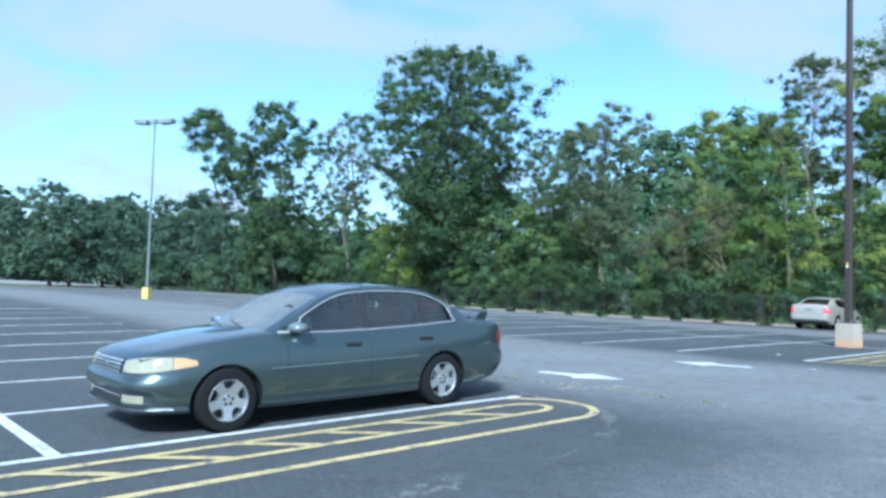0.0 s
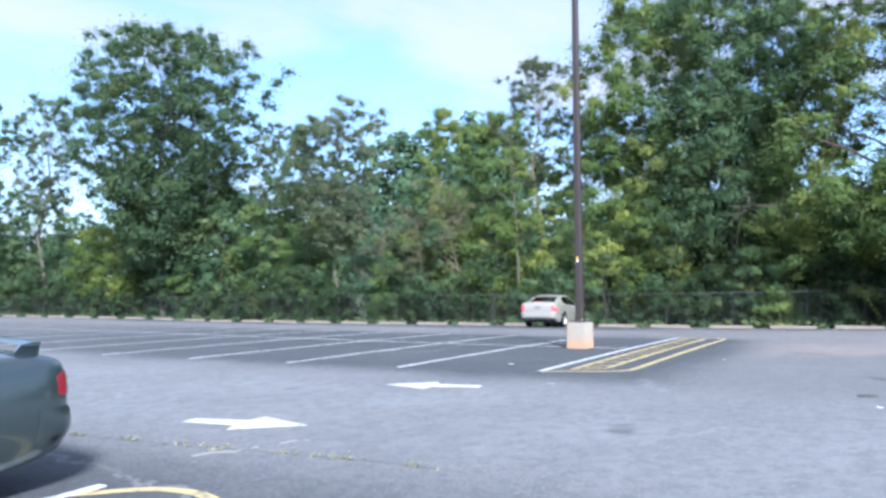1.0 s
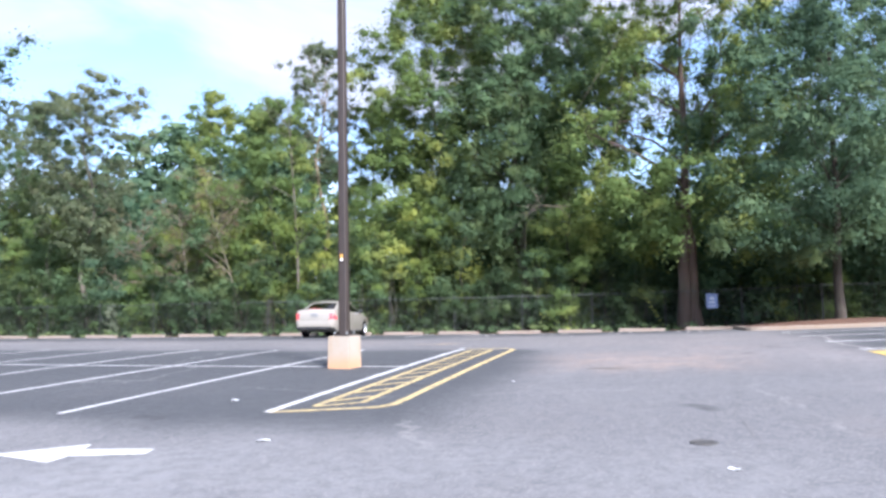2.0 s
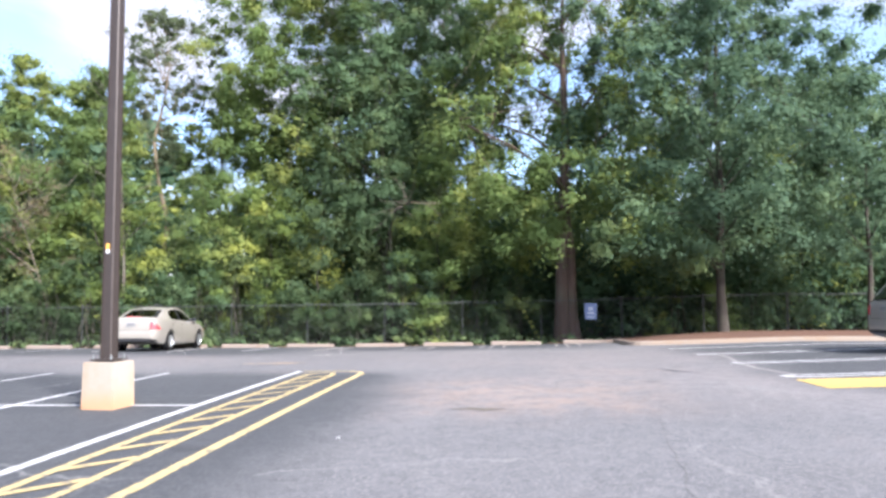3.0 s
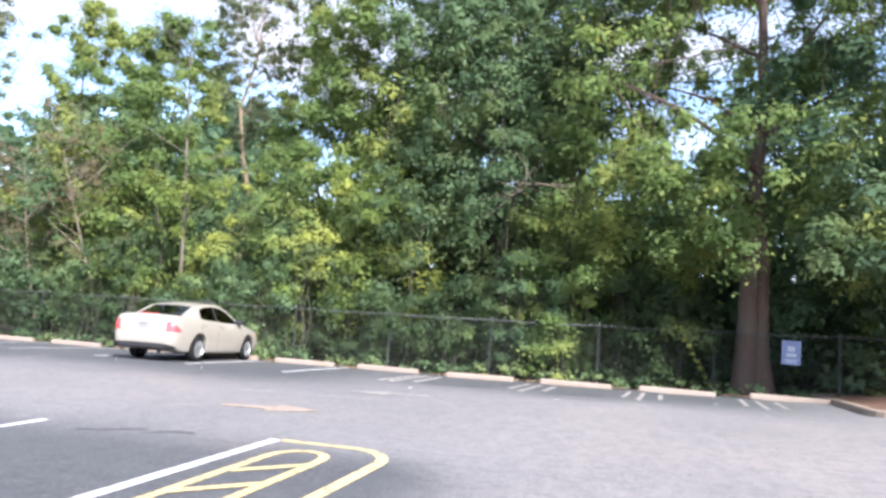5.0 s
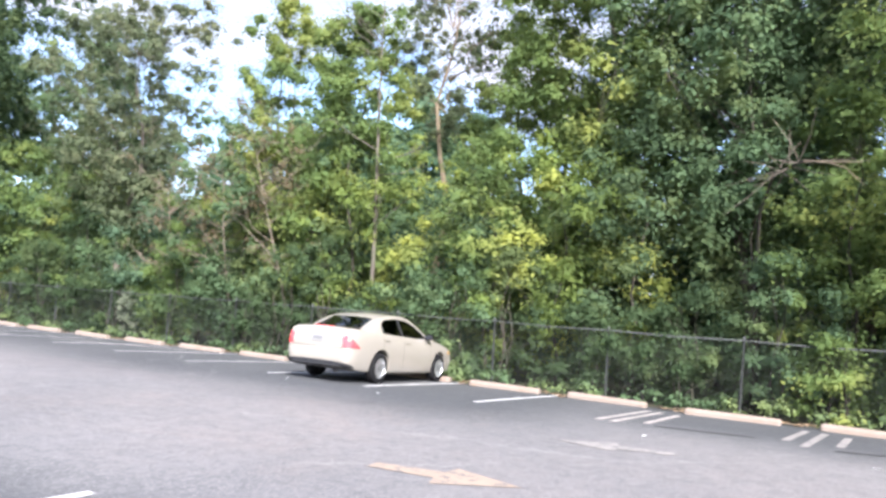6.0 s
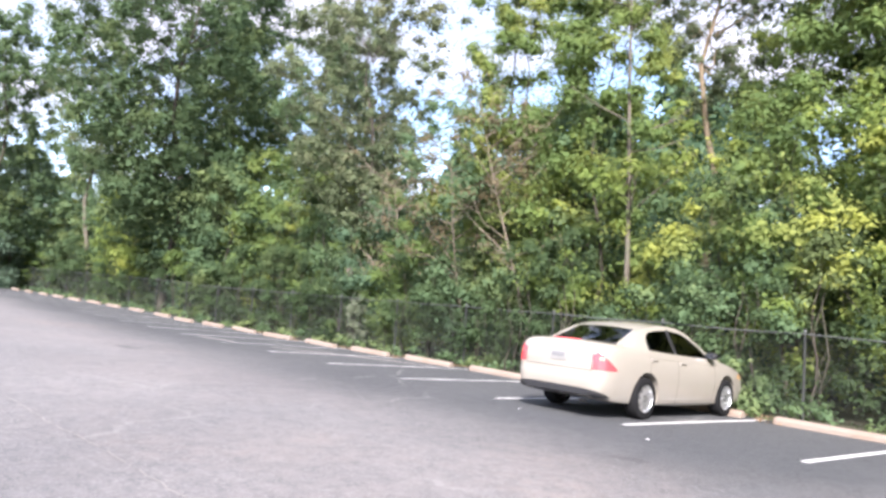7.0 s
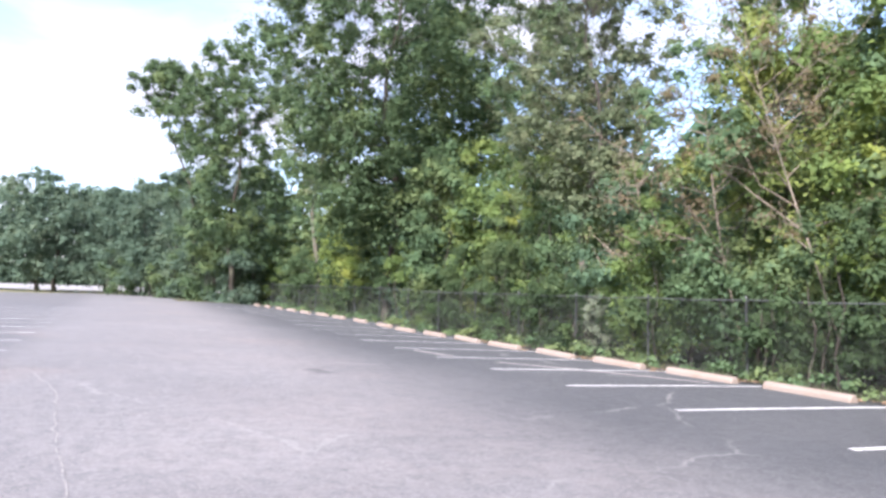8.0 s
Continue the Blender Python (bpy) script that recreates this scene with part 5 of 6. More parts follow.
def thicken(bm, depth):
    bm.normal_update()
    bmesh.ops.solidify(bm, geom=list(bm.faces), thickness=depth)
    return bm


def make_car(name, spec, m, label, paint, glass):
    root = empty(name, m, label, "car")
    L, W, r = spec["length"], spec["width"], spec["wheel"]
    hw = W / 2
    xf, xr = spec["axles"]
    back = -L / 2 + spec["short_tail"]
    top, low, wide = spec["top"], spec["low"], spec["wide"]

    def section(x):
        w, zb, zt = hw * curve(wide, x), curve(low, x), curve(top, x)
        d = zt - zb
        return [(0, zb), (0.45 * w, zb), (0.80 * w, zb), (0.91 * w, zb + 0.02), (0.94 * w, zb + 0.07 * d), (0.968 * w, zb + 0.20 * d), (1.0 * w, zb + 0.45 * d), (0.998 * w, zb + 0.58 * d), (0.985 * w, zb + 0.74 * d),
                (0.955 * w, zb + 0.88 * d), (0.915 * w, zb + 0.955 * d), (0.84 * w, zb + 0.99 * d), (0.66 * w, zt + 0.010), (0.35 * w, zt + 0.022), (0, zt + 0.027)]

    xs = sorted({round(v, 4) for v in list(np.linspace(back, L / 2, 56)) + [L / 2 - 0.012, L / 2 - 0.035, back + 0.012, back + 0.035]})
    bm = bmesh.new()
    rings = []
    for x in xs:
        half = section(x)
        ring = [bm.verts.new((x, y, z)) for y, z in half] + [bm.verts.new((x, -y, z)) for y, z in half[-2:0:-1]]
        rings.append(ring)
    n = len(rings[0])
    for a, b in zip(rings, rings[1:]):
        for k in range(n):
            bm.faces.new((a[k], a[(k + 1) % n], b[(k + 1) % n], b[k]))
    bm.faces.new(rings[0])
    bm.faces.new(rings[-1][::-1])
    bmesh.ops.recalc_face_normals(bm, faces=bm.faces)
    tree = BVHTree.FromBMesh(bm)
    cuts = [((ax, s * (hw - 0.08), r), r + 0.055, 0.52) for ax in (xf, xr) for s in (1, -1)]
    bm = carved(bm, cuts)
    part("body", bm, paint, root, smooth=38)

    def side_y(x, z, s):
        hit = tree.ray_cast(Vector((x, s * 3, z)), Vector((0, -s, 0)))
        return hit[0].y if hit[0] else s * hw * 0.9

    def end_x(y, z, s):
        hit = tree.ray_cast(Vector((s * 4, y, z)), Vector((-s, 0, 0)))
        return hit[0].x if hit[0] else s * L / 2

    def side_strip(x0, x1, z0, z1, h, s, mat, pname, proud=0.008, steps=14, lab=""):
        rows = []
        for f in (0, 0.5, 1):
            row = []
            for k in range(steps + 1):
                x = x0 + (x1 - x0) * k / steps
                z = z0 + (z1 - z0) * k / steps + h * (f - 0.5)
                row.append((x, side_y(x, z, s) + s * proud, z))
            rows.append(row)
        return part(pname, thicken(facing(bmesh_patch(rows), (0, s, 0)), 0.006), mat, root, lab, 50)

    def end_patch(outline, s, mat, pname, proud=0.01, lab="", parent=None, n=10):
        """outline(f) gives (y, z low, z high) along the patch; s: +1 nose, -1 tail."""
        rows = []
        cols = [outline(k / n) for k in range(n + 1)]
        for g in (0, 0.33, 0.66, 1):
            rows.append([(end_x(y, a + (b - a) * g, s) + s * proud, y, a + (b - a) * g) for y, a, b in cols])
        return part(pname, thicken(facing(bmesh_patch(rows), (s, 0, 0)), 0.005), mat, parent or root, lab, 50)

    def wrap(s, a0, a1, low_z, high_z, mat, pname, proud=0.007, lab="", parent=None, n=14, rows_n=4, depth=0.75, bulge=0.0):
        """A patch round a corner of the car: s +1 nose, -1 tail; angles from straight ahead, in degrees; heights by share of the way."""
        rows = []
        centre = Vector((s * (L / 2 - depth), 0, 0))
        for g in range(rows_n):
            row = []
            for k in range(n + 1):
                f = k / n
                a = radians(a0 + (a1 - a0) * f)
                z = low_z(f) + (high_z(f) - low_z(f)) * g / (rows_n - 1)
                way = Vector((s * math.cos(a), math.sin(a), 0))
                hit = tree.ray_cast(centre + way * 3 + Vector((0, 0, z)), -way)
                q = hit[0] if hit[0] else centre + way * hw + Vector((0, 0, z))
                row.append(q + way * (proud + bulge * math.sin(math.pi * g / (rows_n - 1)) * min(1.0, 5 * f, 5 - 5 * f)))
            rows.append(row)
        mid = radians((a0 + a1) / 2)
        bm = facing(bmesh_patch(rows), (s * math.cos(mid), math.sin(mid), 0))
        return part(pname, thicken(bm, 0.005), mat, parent or root, lab, 50)

    # greenhouse: one arch along each side, lofted across into screens and roof
    arch = spec["arch"]            # (x, z, half width share) from the windscreen's foot to the rear screen's foot
    ridge = []
    marks = []
    for i, ((xa, za, wa), (xb, zb, wb)) in enumerate(zip(arch, arch[1:])):
        marks.append(len(ridge))
        for k in range(6):
            f = k / 6
            ridge.append((xa + (xb - xa) * f, za + (zb - za) * f, (wa + (wb - wa) * f) * hw))
    ridge.append((arch[-1][0], arch[-1][1], arch[-1][2] * hw))
    marks.append(len(ridge) - 1)
    # round the polygon of the arch
    for _ in range(5):
        soft = [ridge[0]]
        for p, q, s in zip(ridge, ridge[1:], ridge[2:]):
            soft.append(tuple(0.25 * a + 0.5 * b + 0.25 * c for a, b, c in zip(p, q, s)))
        ridge = soft + [ridge[-1]]
    a0, a1 = marks[1] - 1, marks[-2] + 1

    def across(x, z, w, front):
        row = []
        for k in range(13):
            f = -1 + 2 * k / 12
            bow = 1 - f * f
            row.append((x + front * 0.10 * bow, f * w, z + 0.035 * bow * (0.4 if front else 1)))
        return row

    rows = []
    for i, (x, z, w) in enumerate(ridge):
        rows.append(across(x, z, w, (max(0, 1 - i / a0) if i < a0 else 0) - (max(0, (i - a1) / (len(ridge) - 1 - a1)) if i > a1 else 0)))
    part("roof", thicken(facing(bmesh_patch(rows[a0:a1 + 1]), (0, 0, 1)), 0.03), paint, root, smooth=50)
    inset = [[row[k] for k in range(13)] for row in rows]
    part("windscreen", facing(bmesh_patch([r_[1:-1] for r_ in inset[:a0 + 1]]), (1, 0, 1)), glass, root, "sloping windscreen glass", 60)
    part("rear_window", facing(bmesh_patch([r_[1:-1] for r_ in inset[a1:]]), (-1, 0, 1)), spec["rear_glass"], root, "sloping rear window glass", 60)
    for k0, k1 in ((0, 1), (11, 12)):
        part("pillar", thicken(facing(bmesh_patch([r_[k0:k1 + 1] for r_ in inset[:a0 + 1]]), (0, 0, 1)), 0.03), paint, root, smooth=50)
        part("pillar", thicken(facing(bmesh_patch([r_[k0:k1 + 1] for r_ in inset[a1:]]), (0, 0, 1)), 0.03), paint, root, smooth=50)

    # sides of the cabin: a frame round the glass, from the belt up to the arch
    belt = spec["belt"]
    d0, d1 = spec["dlo"]

    def wall(x, z, s):
        """A point of the sloping cabin side at (x, z)."""
        zt, wt = None, None
        for p, q in zip(ridge, ridge[1:]):
            if min(p[0], q[0]) - 1e-6 <= x <= max(p[0], q[0]) + 1e-6 and abs(p[0] - q[0]) > 1e-6:
                f = (x - p[0]) / (q[0] - p[0])
                zt, wt = p[1] + (q[1] - p[1]) * f, p[2] + (q[2] - p[2]) * f
        if zt is None:
            zt, wt = ridge[0][1], ridge[0][2]
        zb = curve(belt, x) - 0.02
        back = min(1.0, max(0.0, (d1 - x) / (d1 - arch[-1][0])))
        wb = hw * curve(wide, x) * (0.925 - 0.085 * back)
        f = min(max((z - zb) / max(zt - zb, 0.02), 0), 1)
        wall_top = zt
        return Vector((x, s * (wb + (wt - wb) * f), z)), wall_top, zb

    span = [d0 + (d1 - d0) * k / 40 for k in range(41)]
    full = [arch[0][0] + (arch[-1][0] - arch[0][0]) * k / 60 for k in range(61)]
    edge = spec["frame"]

    def dlo_top(x):
        _, zt, zb = wall(x, 1.0, 1)
        e = edge + 0.02
        u = min(1.0, max(0.0, (d1 + spec["corner"] - x) / spec["corner"]))
        return max(zb + 0.03, zt - e - 0.055 * (abs(zt - zb) < 0.2) - 0.20 * (1 - math.sqrt(1 - u * u)))

    for s in (1, -1):
        # paint between glass and arch
        rows_top = [[], []]
        for x in full:
            _, zt, zb = wall(x, 1.0, s)
            lower = dlo_top(x) if d1 <= x <= d0 else zb - 0.07
            rows_top[0].append(wall(x, max(min(lower, zt), zb - 0.07), s)[0])
            rows_top[1].append(wall(x, zt, s)[0])
        part("door_frame", thicken(facing(bmesh_patch(rows_top), (0, s, 0.3)), 0.025), paint, root, smooth=50)
        shelf = [[], [], []]
        for x in full:
            zb, w = curve(belt, x), hw * curve(wide, x)
            sink = 0.05 * min(1.0, max(0.0, (d1 - x) / 0.25))
            for row, (dy, dz) in zip(shelf, ((0.962, -0.11 - sink), (0.945, -0.05 - sink), (0.925, -0.004 - sink))):
                row.append(Vector((x, s * w * dy, zb + dz)))
        part("door_top", thicken(facing(bmesh_patch(shelf), (0, s, 0.3)), 0.02), paint, root, smooth=50)
        # quarter panel: the rear pillar flows down into the flank
        if d1 - arch[-1][0] > 0.29:
            rows = [[] for _ in range(9)]
            for k in range(25):
                f = k / 24
                x = d1 + 0.005 + (arch[-1][0] + 0.02 - d1) * f
                top_point, zt, zb = wall(x, 9.0, s)
                w, zd = hw * curve(wide, x), curve(top, x)
                p0 = Vector((x, top_point.y, zt + 0.003 - 0.05 * f ** 6))
                p1 = Vector((x, s * w * (0.928 - 0.02 * f), zb + 0.015 - 0.03 * f - 0.075 * f ** 3))
                p2 = Vector((x, s * w * (0.958 - 0.02 * f ** 3), zd - 0.055 - 0.03 * f ** 3))
                p3 = Vector((x, s * w * 0.962, zd - 0.15))
                for j, row in enumerate(rows):
                    g = j / 8
                    q = p0 * (1 - g) ** 3 + p1 * (3 * g * (1 - g) ** 2) + p2 * (3 * g * g * (1 - g)) + p3 * g ** 3
                    row.append(q)
            for row in rows:
                q = row[-1]
                row.append(Vector((q.x - 0.015, q.y * 0.985, q.z - 0.10)))
            part("quarter_panel", thicken(facing(bmesh_patch(rows), (0, s, 0.5)), 0.012), paint, root, smooth=70)
        cuts_x = spec["panes"]
        for xa, xb in zip(cuts_x, cuts_x[1:]):
            rows = []
            gap = 0.028
            cols = [xa - gap + (xb + gap - xa + gap) * k / 12 for k in range(13)]
            for g in (0, 0.5, 1):
                row = []
                for x in cols:
                    zb = curve(belt, x) - 0.01
                    z = zb + (dlo_top(x) + 0.01 - zb) * g
                    p = wall(x, z, s)[0]
                    p.y -= s * 0.012
                    row.append(p)
                rows.append(row)
            part("side_window", facing(bmesh_patch(rows), (0, s, 0)), spec["side_glass"], root, "side window glass", 60)
        for x in cuts_x[1:-1]:
            rows = []
            for dx in (-0.036, 0, 0.036):
                zb = curve(belt, x + dx) - 0.02
                zt = dlo_top(x + dx) + 0.02
                rows.append([wall(x + dx, zb + (zt - zb) * g, s)[0] + Vector((0, s * 0.002, 0)) for g in (0, 0.33, 0.66, 1)])
            part("pillar", thicken(facing(bmesh_patch(rows), (0, s, 0.2)), 0.02), TRIM_BLACK, root, "dark door pillar", 60)
        if spec["chrome"]:
            bm = bmesh.new()
            line = [wall(x, dlo_top(x) + 0.006, s)[0] + Vector((0, s * 0.006, 0)) for x in span]
            bm_tube(bm, line, [0.008] * len(line), 5)
            line = [wall(x, curve(belt, x) + 0.004, s)[0] + Vector((0, s * 0.008, 0)) for x in span]
            bm_tube(bm, line, [0.008] * len(line), 5)
            part("window_trim", bm, BRIGHT_TRIM, root, "bright trim round the side windows", 60)
        # side details
        if spec["moulding"]:
            side_strip(xf - r - 0.12, xr + r + 0.10, spec["moulding"], spec["moulding"] + 0.03, 0.010, s, MIRROR_SHELL, "moulding", 0.012)
        side_strip(xf - r - 0.02, xr + r + 0.06, 0.215, 0.215, 0.05, s, paint, "sill", 0.008)
        for x, z in spec["handles"]:
            bm = bmesh.new()
            y = side_y(x, z, s)
            bm_box(bm, (0.20, 0.016, 0.045), pose(x, y + s * 0.004, z), 0.006)
            cup = part("door_handle", bm, spec["handle_mat"], root)
            bm = bmesh.new()
            bm_box(bm, (0.17, 0.022, 0.020), pose(x, y + s * 0.018, z + 0.006), 0.006)
            part("grip", bm, spec["handle_mat"], cup)
        for x, z0, z1 in spec["seams"]:
            rows = []
            for dx in (-0.0025, 0.0025):
                rows.append([(x + dx, side_y(x, z0 + (z1 - z0) * k / 10, s) + s * 0.0015, z0 + (z1 - z0) * k / 10) for k in range(11)])
            part("door_gap", thicken(bmesh_patch(rows), 0.001), TRIM_BLACK, root)
        # mirror
        mx, mz = spec["mirror"]
        my = side_y(mx, mz - 0.08, s)
        bm = bmesh.new()
        bmesh.ops.create_uvsphere(bm, u_segments=14, v_segments=9, radius=1.0, matrix=pose(mx - 0.0, my + s * 0.105, mz - 0.01, 0, 0, -18 * s) @ Matrix.Diagonal((0.10, 0.11, 0.060, 1)))
        bm_box(bm, (0.07, 0.12, 0.03), pose(mx + 0.01, my + s * 0.01, mz - 0.04), 0.008)
        mirror = part("mirror", bm, spec["mirror_mat"], root, smooth=50)
        bm = bmesh.new()
        bmesh.ops.create_circle(bm, cap_ends=True, segments=18, radius=1.0, matrix=pose(mx - 0.098, my + s * 0.115, mz - 0.01, 0, 90, 0) @ Matrix.Diagonal((0.045, 0.085, 1, 1)))
        part("mirror_glass", bm, CHROME, mirror)
        # wheels and wells
        for ax in (xf, xr):
            make_wheel(root, ax, s * (hw - 0.125), s, r, spec["spokes"], spec["spoke_w"], spec["stretch"])
        # lamps wrap round the corners
        za, zb = spec["head"]
        head = wrap(1, s * 30, s * 62, lambda f: za + 0.012 + 0.035 * f - 0.012 * math.sin(math.pi * f), lambda f: zb - 0.03 + 0.045 * f + 0.02 * math.sin(math.pi * f), LAMP_CLEAR, "headlight", 0.007, "cloudy clear headlight glass")
        wrap(1, s * 62.4, s * 76, lambda f: za + 0.047 + 0.03 * f, lambda f: zb + 0.015 - 0.04 * f * f, LAMP_AMBER, "indicator", 0.007, "pale amber indicator glass", head, 6)
        ta, tb = spec["tail"]
        peak = spec["tail_peak"]
        tail = wrap(-1, s * spec["tail_span"][0], s * spec["tail_span"][1], lambda f: ta, lambda f: tb - 0.05 * max(0, 1 - f / peak) if f < peak else tb - (tb - ta - 0.02) * spec["tail_taper"] * (f - peak) / (1 - peak), spec["tail_mat"], "tail_light", 0.008, "red tail light glass")
        lo, hi = ta + 0.56 * (tb - ta), ta + 0.72 * (tb - ta)
        a_lo, a_hi = spec["tail_span"]
        wrap(-1, s * (a_lo + 0.22 * (a_hi - a_lo)), s * (a_lo + 0.42 * (a_hi - a_lo)), lambda f: lo, lambda f: hi, LAMP_CLEAR, "reversing_lamp", 0.016, "pale reversing lamp", tail, 5)
        # fog lamp
        wrap(1, s * 30, s * 47, lambda f: 0.325, lambda f: 0.40, LAMP_CLEAR, "fog_lamp", 0.009, "", None, 6)
        # front seats
        for sx, wid in ((0.18, 0.46), (-0.78, 0.60)):
            bm = bmesh.new()
            bm_box(bm, (0.14, wid, 0.36), pose(sx, s * 0.37, 1.0, 0, -12, 0), 0.045)
            bm_box(bm, (0.08, 0.24, 0.17), pose(sx - 0.06, s * 0.37, 1.245, 0, -10, 0), 0.035)
            part("seat", bm, CABIN, root, "grey seat back with a headrest", 60)

    # cabin tub under the glass
    rows = []
    for x in np.linspace(spec["arch"][-1][0] + 0.12, spec["arch"][0][0] - 0.10, 14):
        w = hw * curve(wide, x) * (0.86 if x > d1 + 0.2 else 0.66)
        rows.append([(x, w * f, curve(top, x) + 0.034) for f in (-1, -0.5, 0, 0.5, 1)])
    part("cabin", thicken(bmesh_patch(rows), 0.006), TRIM_BLACK, root, "dark cabin lining")
    bm = bmesh.new()
    bmesh.ops.create_circle(bm, cap_ends=False, segments=20, radius=0.18, matrix=pose(0.72, 0.37, 1.06, 0, 60, 0))
    ring = [v.co.copy() for v in bm.verts]
    bm.free()
    bm = bmesh.new()
    bm_tube(bm, ring + ring[:1], [0.014] * 21, 6)
    part("steering_wheel", bm, TRIM_BLACK, root, smooth=60)
    wrap(1, -66, 66, lambda f: spec["bumper"][0], lambda f: spec["bumper"][1], paint, "front_bumper", 0.007, n=30, rows_n=8, bulge=spec["bulge"])
    wrap(-1, -68, 68, lambda f: spec["rear_bumper"][0], lambda f: spec["rear_bumper"][1], paint, "rear_bumper", 0.005, n=30, rows_n=8, bulge=spec["bulge"])
    # nose: grille bars, lower intake, bumper line
    ga, gb, gw = spec["grille"]
    grille = end_patch(lambda f: (gw * (2 * f - 1), ga, gb), 1, TRIM_BLACK, "grille", 0.004, "dark grille with bright bars")
    for k in range(spec["bars"]):
        z = ga + (gb - ga) * (k + 0.5) / spec["bars"]
        end_patch(lambda f: (gw * 0.98 * (2 * f - 1), z - 0.011, z + 0.011), 1, ALLOY, "bar", 0.018, parent=grille)
    bm = bmesh.new()
    bmesh.ops.create_uvsphere(bm, u_segments=14, v_segments=8, radius=1.0, matrix=pose(end_x(0, (ga + gb) / 2, 1) + 0.022, 0, (ga + gb) / 2) @ Matrix.Diagonal((0.012, 0.055, 0.036, 1)))
    part("badge", bm, CHROME, grille, "plain oval badge", 60)
    end_patch(lambda f: (0.40 * (2 * f - 1), 0.30, 0.385), 1, TRIM_BLACK, "intake", 0.006)
    end_patch(lambda f: (0.40 * (2 * f - 1), 0.372, 0.386), 1, spec["lip"], "intake_bar", 0.014)
    end_patch(lambda f: (0.80 * (2 * f - 1), 0.255, 0.280), 1, spec["lip"], "bumper_lip", 0.03, n=20)
    # tail: lid gap, plate, lower valance, spoiler
    pz = spec["plate"]
    plate = end_patch(lambda f: (0.16 * (2 * f - 1), pz - 0.08, pz + 0.08), -1, PLATE, "number_plate", 0.016, "pale number plate")
    end_patch(lambda f: (0.12 * (2 * f - 1), pz - 0.03, pz + 0.035), -1, PLATE_PRINT, "plate_bar", 0.0225, "dull bar of print", plate, 4)
    end_patch(lambda f: (0.62 * (2 * f - 1), spec["lid_gap"] - 0.003, spec["lid_gap"] + 0.003), -1, TRIM_BLACK, "lid_gap", 0.003)
    for s in (1, -1):
        end_patch(lambda f: (s * (0.615 + 0.008 * f), spec["lid_gap"], spec["lid_gap"] + 0.26), -1, TRIM_BLACK, "lid_gap", 0.003, n=2)
    wrap(-1, -58, 58, lambda f: spec["valance"][0] + 0.02 * (2 * f - 1) ** 4, lambda f: spec["valance"][1] - 0.8 * (spec["valance"][1] - spec["valance"][0]) * (2 * f - 1) ** 6, TRIM_BLACK, "valance", 0.018, "black lower bumper", n=40)
    if spec["spoiler"]:
        x, z, w = spec["spoiler"]
        rows = []
        for dx, dz in ((0.075, 0.088), (0.03, 0.104), (-0.05, 0.112), (-0.075, 0.104), (-0.07, 0.088), (0.0, 0.078)):
            rows.append([(x + dx + 0.08 * f * f, f * w, z + dz - 0.018 * f * f) for f in np.linspace(-1, 1, 17)])
        bm = bmesh_patch(rows + rows[:1])
        bmesh.ops.remove_doubles(bm, verts=bm.verts, dist=1e-4)
        bmesh.ops.holes_fill(bm, edges=bm.edges, sides=8)
        bmesh.ops.recalc_face_normals(bm, faces=bm.faces)
        wing = part("spoiler", bm, paint, root, "low boot spoiler on two pedestals", 50)
        for s in (1, -1):
            rows = []
            for dz, x0, x1, inset in ((-0.05, 0.16, -0.03, 0.05), (0.02, 0.15, -0.035, 0.035), (0.07, 0.13, -0.03, 0.01), (0.095, 0.115, -0.01, 0.0)):
                rows.append([(x + 0.04 + dx, s * (w - inset + dy), z + dz - 0.015) for dx, dy in ((x0, 0.0), (x0 - 0.02, -0.055), (x1, -0.06), (x1, 0.0), (x0, 0.0))])
            bm = bmesh_patch(rows)
            bmesh.ops.remove_doubles(bm, verts=bm.verts, dist=1e-4)
            bmesh.ops.holes_fill(bm, edges=bm.edges, sides=6)
            bmesh.ops.recalc_face_normals(bm, faces=bm.faces)
            part("pedestal", bm, paint, wing, smooth=40)
    # third brake light and wipers
    bm = bmesh.new()
    x, z = spec["brake_light"]
    bm_box(bm, (0.05, 0.48, 0.026), pose(x, 0, z), 0.008)
    part("brake_light", bm, LAMP_RED, root, "red high brake light")
    for y in (0.35, -0.15):
        bm = bmesh.new()
        foot = arch[0]
        bm_tube(bm, [(foot[0] + 0.12, y, foot[1] + 0.025), (foot[0] + 0.06, y - 0.3, foot[1] + 0.055), (foot[0] - 0.02, y - 0.55, foot[1] + 0.085)], [0.007, 0.006, 0.005], 5)
        part("wiper", bm, TRIM_BLACK, root)
    # exhaust
    bm = bmesh.new()
    bm_lathe(bm, [(0.028, -0.12), (0.028, 0.02), (0.022, 0.02), (0.022, -0.1)], pose(back + 0.03, -0.45, 0.235, 0, -90, 0), 12, close=False)
    part("exhaust", bm, TRIM_BLACK, root, smooth=40)
    return root


